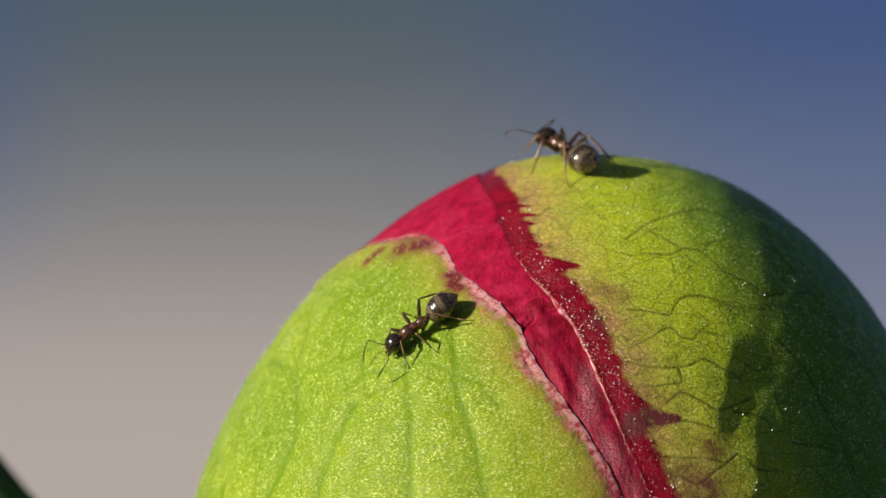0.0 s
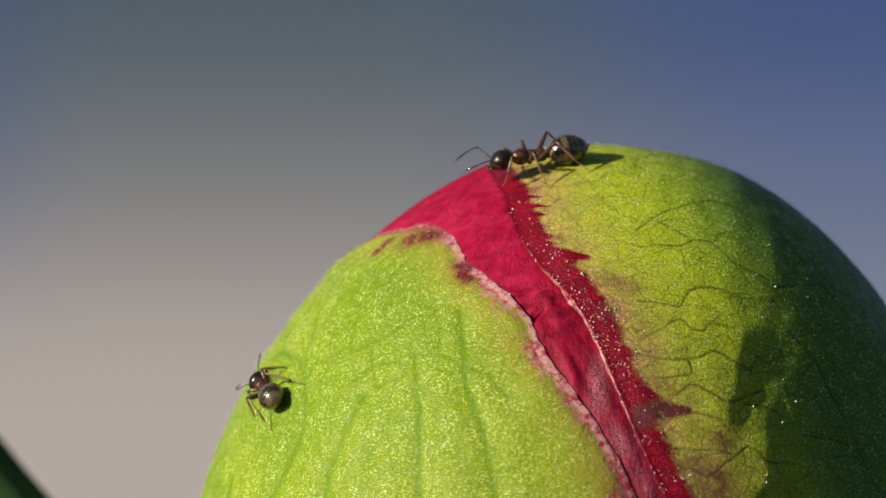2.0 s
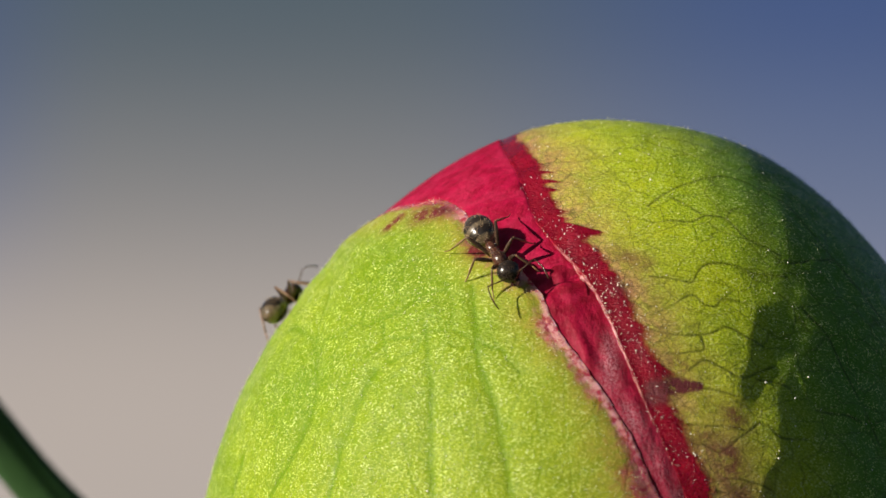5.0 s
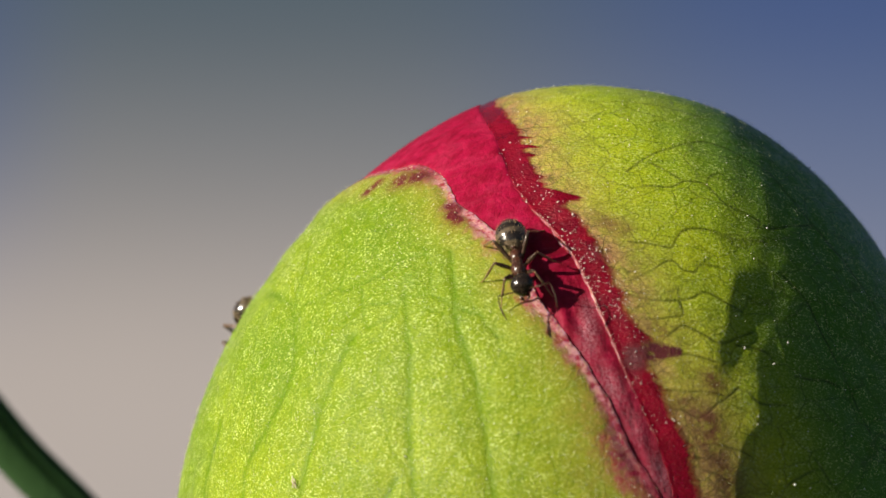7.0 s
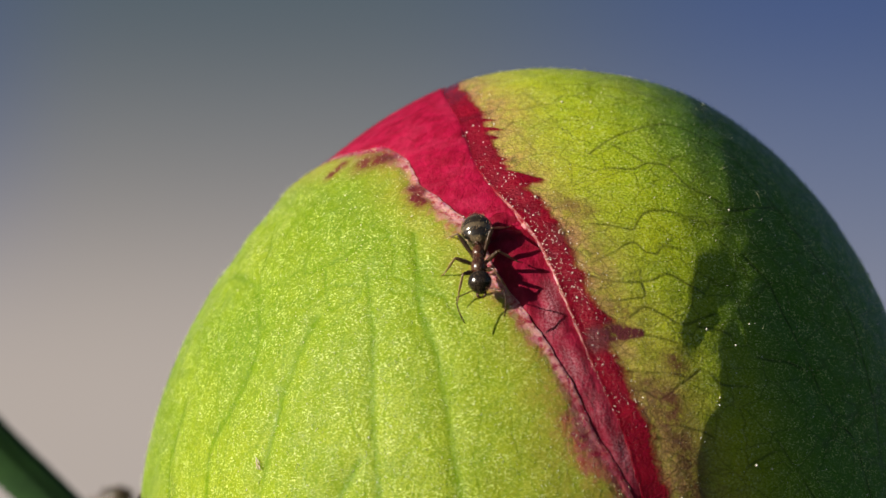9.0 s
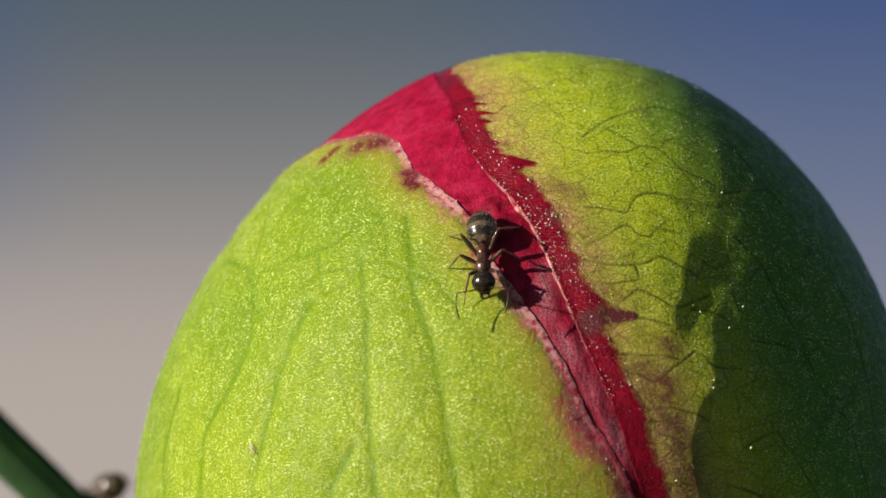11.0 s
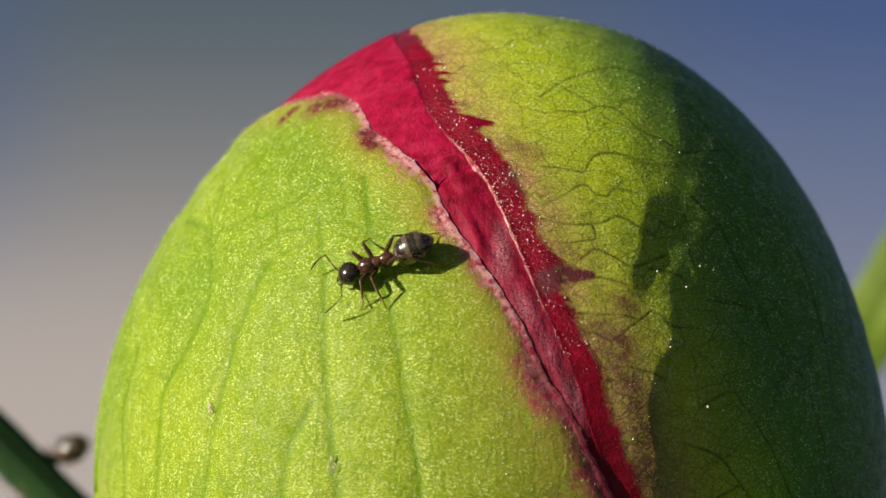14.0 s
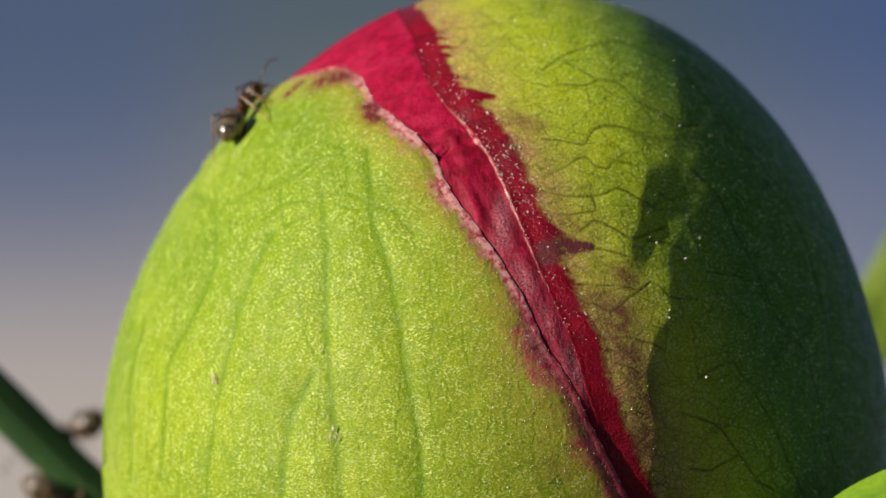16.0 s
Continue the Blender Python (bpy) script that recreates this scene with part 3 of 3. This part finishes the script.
    bruise = near(p0, [trace([(23.7, 107.7), (21.2, 108.7)]), trace([(29.4, 107.8), (28.9, 108.4)])], 3)
    spot = np.maximum(0.75 * np.exp(-(blot / 0.7) ** 2), 0.6 * np.exp(-(purple / 0.45) ** 2))
    spot = np.maximum(spot, 1.3 * np.exp(-(tooth / (0.25 + 0.45 * (1 - smooth(span, 97, 103)))) ** 4))
    spot = np.maximum(spot, 0.85 * np.exp(-(bruise / 0.6) ** 2))
    high = smooth(rise, 42, 66)
    shoulder = high * (0.25 * smooth(span, 94, 109) * (1 - smooth(span, 108, 140)) + 0.03 * smooth(span, 108, 120) * (1 - smooth(span, 134, 144)))
    lift = lift + shoulder
    me = grid_mesh("sepal", finish_shell(rise, span, lift, -0.75) * MM, True, shade_green=pad(smooth(d, 3.2 + 1.8 * upper, 10.5 + 1.5 * upper)), vein=pad(vein), red=pad(red), pale=pad(1.3 * np.exp(-(d / 0.05) ** 2) * (0.8 + 0.4 * waves(p0, 3.0, 28)) * smooth(rise, 22, 32) * (1 - smooth(rise, 50, 56))), tan=pad(tan), spot=pad(spot))
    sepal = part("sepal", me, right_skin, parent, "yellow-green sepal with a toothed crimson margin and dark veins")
    front = (rise > -12) & (rise < 100) & (span < 172)
    glint_drops(sepal, egg(rise, span, lift), front * (d > 1.2) * (0.3 + (d < 9)), 750, 0.018, 8)
    fuzz(sepal, egg(rise, span, lift), front * (d > 2.0), 5000, 0.10, 18, hair_skin, 0.007, (0.5, 1.6))
    wet = (d < 1.5) * (0.4 + np.exp(-(d / 0.25) ** 2)) * smooth(rise, 16, 28) * (1 - smooth(rise, 60, 72)) * (0.5 + (waves(p0, 1.1, 81) > 0))
    glint_drops(sepal, egg(rise, span, lift), wet, 700, 0.018, 9)


def beads(parent):
    """Tiny clear drops of nectar."""
    me = None
    for rise, span, r in ((15.0, 121.2, 0.060), (83.7, 105.4, 0.055), (57.4, 113.2, 0.045), (33.9, 116.6, 0.045), (50.5, 111.8, 0.035), (88.0, 40.5, 0.07), (52, 30, 0.05), (87, 48.5, 0.05), (67.1, 107.5, 0.035)):
        p = Vector(egg(np.array([rise]), np.array([span]), 0.16)[0]) * MM
        if me is None:
            bm = bmesh.new()
            bmesh.ops.create_icosphere(bm, subdivisions=2, radius=0.05 * MM)
            ob = part("nectar_bead", bm, bead_skin, parent, "tiny clear bead of nectar")
            me = ob.data
        else:
            ob = part("nectar_bead", me, bead_skin, parent)
        ob.location = p
        ob.scale = (r / 0.05,) * 3


def scar(parent, rise, span, long, seed):
    """A pale flake of torn skin."""
    rng = np.random.default_rng(seed)
    bm = bmesh.new()
    for k in range(7):
        a = rise + rng.uniform(-1, 1) * long
        b = span + rng.uniform(-0.25, 0.25) * long
        pts = [Vector(egg(np.array([a + 0.5 * q]), np.array([b + rng.uniform(-0.2, 0.2)]), 0.2 + 0.03 * q)[0]) * MM for q in (-1, 0, 1)]
        tube(bm, pts, [0.012 * MM, 0.035 * MM, 0.01 * MM], 5)
    part("scar", bm, scar_skin, parent, "small pale torn flake of skin")


def petals(parent):
    rise = rises(260, 50)
    span = np.concatenate([np.linspace(1, 58, 20, endpoint=False), np.linspace(58, 116, 200, endpoint=False), np.linspace(116, 179, 20)])
    a, b = np.meshgrid(rise, span, indexing="ij")
    p0 = egg(a, b)
    folds = near(p0, [trace([(50, 83), (38, 89), (24, 96.5), (8, 103)], 0.1), trace([(46, 81.5), (36, 88), (20, 97.5)], 0.1, 5)], 3)
    crest = near(p0, [trace([(48.9, 83.2), (40.4, 85.8), (35.5, 87.2)])], 3)
    lift = -0.17 + 0.10 * np.exp(-(crest / 0.3) ** 2) + 0.09 * np.exp(-(folds / 0.35) ** 2) + 0.05 * waves(p0, 0.8, 31)
    crack = near(p0, [trace([(46.6, 80.2), (47.7, 81.7), (49, 83.8), (49.6, 86.5)])], 2)
    lift = lift - 0.22 * np.exp(-(crack / 0.3) ** 2)
    lift = lift - 0.35 * np.maximum(smooth(b - hermite(*zip(*SHADE_EDGE), (a + 180) % 360 - 180), 0.6, 2.4), smooth(hermite(*zip(*SUN_EDGE), (a + 180) % 360 - 180) - b, 0.9, 2.6))
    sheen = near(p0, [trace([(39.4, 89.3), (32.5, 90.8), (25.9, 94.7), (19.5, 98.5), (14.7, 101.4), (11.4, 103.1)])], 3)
    gloss_tint = np.clip(0.9 * np.exp(-(sheen / 0.5) ** 2) * (0.7 + 0.5 * waves(p0, 1.5, 33)), 0, 1) * (1 - smooth(a, 44, 52))
    me = grid_mesh("petal", egg(a, b, lift) * MM, True, gloss_tint=gloss_tint, deep=np.ones_like(gloss_tint))
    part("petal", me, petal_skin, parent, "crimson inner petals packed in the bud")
    # the outer petal over the top, its free edge a small step across the opening
    span = np.linspace(45, 106, 190)
    low = hermite((45, 76, 79.1, 80.4, 81.7, 83.9, 87, 106), (47, 47.6, 46.9, 46.3, 47.9, 49.3, 50, 51), span)
    f = np.linspace(0, 1, 170)
    b = np.repeat(span[None], len(f), 0)
    a = low[None] + (150 - low[None]) * f[:, None] ** 1.3
    p0 = egg(a, b)
    lift = -0.13 + 0.13 * smooth(a, 58, 80) - 0.14 * (1 - smooth(a - low[None], 0, 1.6)) + 0.05 * waves(p0, 0.7, 41)
    covered = np.maximum(smooth(b - hermite(*zip(*SHADE_EDGE), a), 0.0, 1.6), smooth(hermite(*zip(*SUN_EDGE), a) - b, 0.0, 1.6))
    lift = lift - 0.6 * covered
    outer = egg(a, b, lift)
    rim = egg(low, span, np.full(len(span), -0.75))[None]
    me = grid_mesh("petal", np.concatenate([rim, outer], 0) * MM, False, gloss_tint=np.zeros((len(f) + 1, len(span))))
    part("petal", me, petal_skin, parent, "smooth crimson outer petal with a dark free edge")


def blade(points, widths, normal, thick, fold=0.15, n=40):
    """A leaf blade along a bent midrib: both skins and the edges between them."""
    pts = np.array(points, float)
    k = np.arange(len(pts))
    f = np.linspace(0, len(pts) - 1, n)
    mid = np.stack([hermite(k, pts[:, i], f) for i in range(3)], -1)
    w = hermite(k, widths, f)
    tan = np.gradient(mid, axis=0)
    tan /= np.linalg.norm(tan, axis=1)[:, None]
    nor = np.array(normal, float)[None] - tan * (tan @ np.array(normal, float))[:, None]
    nor /= np.linalg.norm(nor, axis=1)[:, None]
    side = np.cross(tan, nor)
    s = np.linspace(-1, 1, 17)
    top = mid[:, None] + side[:, None] * (w[:, None] * s)[..., None] + nor[:, None] * (fold * w[:, None] * (np.abs(s) ** 1.6) + thick * (1 - s ** 2) ** 0.5 - thick * 0.5 * np.exp(-(s / 0.08) ** 2))[..., None]
    bot = mid[:, None] + side[:, None] * (w[:, None] * s[::-1])[..., None] + nor[:, None] * (fold * w[:, None] * (np.abs(s) ** 1.6) - thick * (1 - s ** 2) ** 0.5)[..., None]
    ring = np.concatenate([top, bot], 1)
    return np.concatenate([ring, ring[:, :1]], 1) * MM


def peony():
    root = new("peony_bud")
    root.location = (0, 0, HEIGHT)
    tagged(root, "swelling green peony bud with crimson petals showing between sepals", "flower bud")
    petals(root)
    sun_sepal(root)
    shade_sepal(root)
    beads(root)
    scar(root, 4.9, 66.4, 2.4, 1)
    scar(root, 17.6, 45.8, 1.2, 2)
    scar(root, 78.0, 44.0, 0.8, 3)
    bm = bmesh.new()
    zs = (-14, -17, -20, -30, -80, -200, -400, -698)
    tube(bm, [(0.02 * z * 0.1 * MM, -0.01 * z * 0.1 * MM, z * MM) for z in zs], [v * MM for v in (6.5, 5.0, 3.4, 2.6, 2.6, 3.0, 3.4, 4.0)], 20)
    part("stem", bm, leaf_fresh, root, "upright pale green stem under the bud")
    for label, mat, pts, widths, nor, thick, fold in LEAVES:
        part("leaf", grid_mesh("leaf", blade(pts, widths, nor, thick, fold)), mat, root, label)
    return root


LEAVES = [
    ("narrow leaf turned from the sun, shade painted into its dark green", leaf_shaded,
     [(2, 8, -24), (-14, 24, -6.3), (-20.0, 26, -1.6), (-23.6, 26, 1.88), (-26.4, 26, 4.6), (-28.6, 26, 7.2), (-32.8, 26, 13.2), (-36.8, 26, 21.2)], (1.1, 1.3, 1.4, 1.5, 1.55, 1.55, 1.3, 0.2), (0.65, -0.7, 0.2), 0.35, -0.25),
    ("green leaf beyond the bud, partial shade put into its colour", leaf_far_shaded,
     [(3, 6, -26), (13, 24, -8), (16.6, 45, 3), (19.6, 50, 8.2), (21.6, 50, 12), (24.6, 50, 17.5), (28.6, 50, 23)], (1.0, 1.6, 1.8, 1.8, 1.7, 1.4, 0.3), (-0.3, -0.9, 0.1), 0.35, 0.15),
    ("fresh green bract curling in front of the bud", leaf_fresh,
     [(4, -6, -25), (11.0, -14, -10.0), (14.9, -14, -3.7), (16.8, -13.5, -2.1), (18.6, -13, -1.2), (20.7, -12.5, -0.4), (25.6, -12, 0.8)], (1.3, 1.7, 1.5, 1.5, 1.5, 1.3, 0.3), (-0.35, -0.7, 0.6), 0.3, 0.15),
]
peony()

# ---- distance and ground ----
bm = bmesh.new()
bmesh.ops.create_grid(bm, x_segments=1, y_segments=1, size=0.5)
for v in bm.verts:
    v.co = (v.co.x * 6, 0, v.co.y * 2.4)
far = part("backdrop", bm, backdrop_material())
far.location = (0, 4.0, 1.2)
tagged(far, "glowing sheet for the blurred distance, blue above and pale below", "backdrop", kind="structure")
for v in far.data.vertices:
    v.co.z += 0.48
far.location.z = 0.72
bm = bmesh.new()
bmesh.ops.create_grid(bm, x_segments=8, y_segments=8, size=400)
tagged(part("ground", bm, ground_material()), "low dark green growth over garden soil", "ground", kind="structure")


# ---- ants ----
AM = MM  # the ants' own millimetre, larger or smaller with the ant
LONG = 1.13  # stretch of the slender body
LEGS = [  # coxa, knee, ankle, toe of one side; millimetres in the ant's space, x ahead, z up
    ((0.46, 0.18, 0.62), (0.98, 0.62, 1.12), (1.30, 0.94, 0.34), (1.60, 1.10, -0.03)),
    ((0.12, 0.20, 0.60), (0.14, 0.90, 1.28), (-0.04, 1.40, 0.38), (-0.20, 1.72, -0.06)),
    ((-0.22, 0.18, 0.62), (-0.92, 0.72, 1.56), (-1.78, 1.14, 0.52), (-2.40, 1.38, -0.08)),
]


STANCE = 0.22  # the body's height above a crouch


def mm(*v):
    return Vector(v) * AM


def body(x, y, z):
    return Vector((x, y, z + STANCE)) * AM


def girdle(s):
    """The hind body's outline: blunt in front, pointed behind, with the steps of its plates."""
    k = 1.0 - 0.34 * max(0.0, -s) ** 2.6 + 0.04 * s
    return k * (1.0 - 0.035 * (1 if (s * 2.1 + 10.2) % 1.0 < 0.12 else 0))


def bristles(gaster):
    """Short pale hairs that lie back along the plates of the hind body."""
    rng = random.Random(5)
    bm = bmesh.new()
    for v in gaster.data.vertices:
        if rng.random() > 0.2 or v.co.z < (0.35 + STANCE) * AM:
            continue
        n = v.normal.copy()
        back = (Vector((-1, rng.uniform(-0.35, 0.35), 0)) - n * n.dot(Vector((-1, 0, 0)))).normalized()
        side = n.cross(back) * 0.011 * AM
        root, long = v.co + n * 0.004 * AM, rng.uniform(0.13, 0.24) * AM
        a, b, c = bm.verts.new(root - side), bm.verts.new(root + side), bm.verts.new(root + n * 0.012 * AM - back * 0.01 * AM)
        tip = bm.verts.new(root + back * long + n * long * rng.uniform(0.08, 0.4))
        for tri in ((a, c, tip), (c, b, tip), (b, a, tip)):
            bm.faces.new(tri)
    tagged(part("bristles", bm, bristle_skin, gaster, "short pale tan hairs"), kind="stuff")


def make_ant(size):
    global AM
    AM = size * MM
    ant = new("ant")
    tagged(ant, "small black-brown garden ant walking on the bud", "ant", "ants on the peony")
    bm = blob(bmesh.new(), body(-1.72, 0, 0.64), mm(0.92, 0.71, 0.66), girdle, 40, 44, 2)
    gaster = part("gaster", bm, ant_gaster, ant, "shiny dark banded hind body with pale hairs")
    bristles(gaster)
    bm = blob(bmesh.new(), body(0.47, 0, 0.62), mm(0.46, 0.36, 0.37), None, 24, 16)
    blob(bm, body(0.06, 0, 0.62), mm(0.42, 0.27, 0.28), None, 20, 14)
    blob(bm, body(-0.40, 0, 0.58), mm(0.40, 0.28, 0.32), None, 20, 14)
    part("thorax", bm, ant_brown, ant, "reddish-brown mid body")
    bm = blob(bmesh.new(), body(-0.83, 0, 0.62), mm(0.09, 0.16, 0.26), None, 14, 10)
    tube(bm, [body(-0.66, 0, 0.50), body(-1.05, 0, 0.52)], [0.08 * AM, 0.09 * AM])
    part("waist", bm, ant_brown, ant)
    bm = blob(bmesh.new(), body(1.40, 0, 0.56), mm(0.55, 0.53, 0.44), lambda s: 1.0 - 0.32 * max(0, s) ** 1.6 + 0.05 * max(0, -s), 28, 20, 26)
    tube(bm, [body(0.76, 0, 0.62), body(1.12, 0, 0.62)], [0.12 * AM, 0.16 * AM])
    head = part("head", bm, ant_black, ant, "glossy black head")
    for s in (1, -1):
        part("eye", blob(bmesh.new(), body(1.40, s * 0.445, 0.70), mm(0.13, 0.07, 0.11), None, 12, 8), eye_black, head)
        part("mandible", tube(bmesh.new(), [body(1.76, s * 0.17, 0.34), body(1.94, s * 0.16, 0.26), body(2.03, s * 0.03, 0.20)], [0.08 * AM, 0.07 * AM, 0.02 * AM]), ant_brown, head)
        elbow = mm(0.42, s * 0.98, 0.36)
        feeler = part("antenna", tube(bmesh.new(), [mm(0, 0, 0), elbow * 0.5 + mm(0.04, 0, 0.03), elbow], [0.03 * AM, 0.028 * AM, 0.034 * AM], 7), ant_leg, ant)
        feeler.location = body(1.70, s * 0.15, 0.54)
        tip = [elbow + mm(0.44 * k, s * (0.14 * k - 0.07 * k * k), -0.16 * k - 0.05 * k * k) for k in (0, 0.6, 1.2, 1.8, 2.3)]
        part("flagellum", tube(bmesh.new(), tip, [v * AM for v in (0.024, 0.028, 0.034, 0.040, 0.024)], 7), ant_leg, feeler)
    for s in (1, -1):
        for coxa, knee, ankle, toe in LEGS:
            knee, ankle, toe = ((1.08 * q[0], 1.08 * q[1], q[2]) for q in (knee, ankle, toe))
            o = Vector((LONG * coxa[0], s * coxa[1], coxa[2]))
            k, a, e = (Vector((q[0], s * q[1], q[2])) - o for q in (knee, ankle, toe))
            bm = tube(bmesh.new(), [p * AM for p in (Vector((0, 0, -0.02)), k * 0.2, k * 0.55, k * 0.9, k)], [v * AM for v in (0.105, 0.085, 0.112, 0.075, 0.05)], 9)
            leg = part("leg", bm, ant_leg, ant)
            leg.location = o * AM
            part("tibia", tube(bmesh.new(), [p * AM for p in (k, k.lerp(a, 0.15), k.lerp(a, 0.65), a)], [v * AM for v in (0.042, 0.047, 0.062, 0.038)], 8), ant_shin, leg)
            bend = a.lerp(e, 0.5) - Vector((0, 0, 0.06))
            part("tarsus", tube(bmesh.new(), [p * AM for p in (a, bend, e)], [v * AM for v in (0.032, 0.026, 0.018)], 7), ant_foot, leg, "amber foot")
    return ant


def on_bud(theta, polar, heading, pitch=0.0):
    """The pose of an ant on the egg: theta round the stem (0 towards the lens, minus to the sun), polar from the top, heading from the egg's right round to its top."""
    def at(th, ph):
        d = Vector((math.sin(ph) * math.sin(th), -math.sin(ph) * math.cos(th), math.cos(ph)))
        rise, span = math.degrees(math.atan2(d.z, -d.y)), math.degrees(math.acos(max(-1, min(1, -d.x))))
        return Vector(egg(np.array([rise]), np.array([span]))[0])
    th, ph = radians(theta), radians(polar)
    p = at(th, ph)
    a, b = (at(th + 0.01, ph) - p).normalized(), (at(th, ph - 0.01) - p).normalized()
    n = a.cross(b).normalized()
    u = n.cross(a)
    h = radians(heading)
    ahead = a * math.cos(h) + u * math.sin(h)
    m = Matrix((ahead, n.cross(ahead), n)).transposed().to_4x4()
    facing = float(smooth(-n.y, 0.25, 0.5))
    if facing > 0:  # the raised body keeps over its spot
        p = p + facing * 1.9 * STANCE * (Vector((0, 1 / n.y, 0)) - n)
    q = (p + n * 0.02) * MM + Vector((0, 0, HEIGHT))
    return Matrix.Translation(q) @ m @ pose(0, 0, 0, 0, -pitch, 0)


ROAMING = [  # the ant that leaves over the sunny cheek: seconds, theta, polar, heading
    (0.0, -34, 44.8, -132), (0.2, -39.3, 47.7, -136), (0.4, -47.9, 51.9, -150), (0.6, -54.3, 55.8, -146), (0.8, -59.0, 56.1, -160), (1.0, -60, 56.3, -160),
    (1.2, -64, 57.3, -172), (1.5, -68.5, 56.5, 168), (2.0, -66.6, 56.2, 163), (2.4, -67, 55.4, 161), (2.6, -74, 53.5, 150), (2.8, -84, 52, 140),
    (3.0, -88, 51, 145), (3.5, -91, 49.5, 150), (3.7, -91.5, 49.2, 152), (4.8, -95, 47.5, 158), (5.8, -98, 46.3, 168), (6.4, -105, 50.5, 200), (7.0, -110, 58, 240),
    (7.8, -106, 68, 262), (8.2, -105, 76, 268), (8.7, -105, 84, 270), (9.6, -108, 101, 270), (10.5, -120, 112, 275), (16.0, -122, 114, 275),
]
FEEDING = [  # the ant from the top that feeds in the gap between the sepals
    (0.0, -19, 10.2, 140, 10), (0.2, -31, 14.4, 215, 7), (0.5, -31, 15.0, 220, 8), (1.5, -31, 15.2, 226, 10), (2.0, -33, 15.6, 226, 10), (2.4, -41, 18.2, 220, 6), (2.6, -52, 18.9, 224),
    (2.8, -63.8, 19.9, -124), (3.0, -73.7, 23.1, -110), (3.3, -73, 27, -84), (3.5, -66, 29, -54), (3.7, -61, 29.8, -44), (4.4, -42, 33.5, -40), (5.1, -22, 39.5, -50),
    (5.8, -12.4, 44.3, -58, 5), (6.2, -12.9, 44.2, -64, 9), (6.6, -12.3, 45.6, -66, 9), (7.0, -13, 45.9, -72, 9), (7.4, -13, 45.6, -70, 9), (7.8, -13.3, 45.8, -71, 9), (8.2, -12.5, 46.1, -72, 9),
    (8.6, -13.2, 47.9, -81, 9), (9.6, -11.5, 48.2, -70, 9), (10.8, -9.2, 48.9, -56, 9), (11.0, -10.4, 50.5, -82, 9), (11.2, -10.9, 50.1, -87, 9), (11.6, -9, 51, -72, 9), (12.0, -9.1, 51.4, -73, 9),
    (12.5, -9, 51.5, -68, 9), (12.8, -7.3, 54, -51, 9), (13.0, -6.1, 56, -70), (13.2, -7.2, 56.1, -91), (13.4, -10, 55.8, -113), (13.6, -11.3, 55.1, -127), (13.8, -13.6, 56, -134),
    (14.0, -19.6, 56.8, -156), (14.2, -25, 56.4, -171), (14.5, -34.4, 53.6, -192), (14.6, -39.1, 53.9, -186), (14.8, -41.8, 55.6, -168), (15.0, -47.2, 55.6, -164), (15.2, -51.8, 52.4, -197),
    (15.4, -53.6, 48.9, -218), (15.6, -62.5, 44.4, -222), (15.8, -71, 41, -230), (16.0, -73, 37.5, -228),
]


def stride(rows, t):
    """How fast the ant goes at t, in degrees of the egg a second."""
    for (t0, a0, b0, *_), (t1, a1, b1, *_) in zip(rows, rows[1:]):
        if t0 <= t <= t1:
            return math.hypot((a1 - a0) * math.sin(radians(b0)), b1 - b0) / (t1 - t0)
    return 0.0


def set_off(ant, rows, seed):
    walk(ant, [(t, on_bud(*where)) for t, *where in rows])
    rng = random.Random(seed)
    legs = [o for o in ant.children if o.name.startswith("leg")]
    for i, leg in enumerate(legs):
        side, pair = (1 if i < 3 else -1), i % 3
        beat = 1 if (i % 2 == 0) == (side == 1) else -1
        home, steps = leg.location.copy(), []
        for k in range(0, 161):
            t = k / 10
            v = min(stride(rows, t) / 22, 1.0)
            swing = 16 * v * math.sin(2 * math.pi * 3.2 * t + (0 if beat > 0 else math.pi)) + rng.uniform(-3, 3) * (0.3 + v)
            raise_ = 7 * v * max(0, math.cos(2 * math.pi * 3.2 * t + (0 if beat > 0 else math.pi)))
            steps.append((t, pose(*home, side * raise_, 0, -side * swing)))
        walk(leg, steps)
    for i, feeler in enumerate(o for o in ant.children if o.name.startswith("antenna")):
        home = feeler.location.copy()
        walk(feeler, [(k / 5, pose(*home, 0, 12 * math.sin(1.7 * k + i), 10 * math.sin(1.1 * k + 2 * i))) for k in range(81)])


first, second = make_ant(0.9), make_ant(1.04)


def perched(x, y, z, ahead, up):
    """The pose of an ant at a place in mm from the bud's middle."""
    a = Vector(ahead).normalized()
    n = (Vector(up) - a * a.dot(Vector(up))).normalized()
    return Matrix.Translation(Vector((x, y, z)) * MM + Vector((0, 0, HEIGHT))) @ Matrix((a, n.cross(a), n)).transposed().to_4x4()


resting = [copy_thing(second, m) for m in (
    perched(-21.5, 28.2, 0.1, (-0.8, 0.45, -0.4), (-0.3, -0.1, 0.9)), perched(-20.8, 25.0, -1.5, (0.85, 0.1, -0.4), (-0.5, -0.2, -0.8)))]
for ant in resting:
    tagged(ant, "dark ant clinging to the shaded leaf behind the bud")


def motions():
    set_off(first, ROAMING, 1)
    set_off(second, FEEDING, 2)


motions()
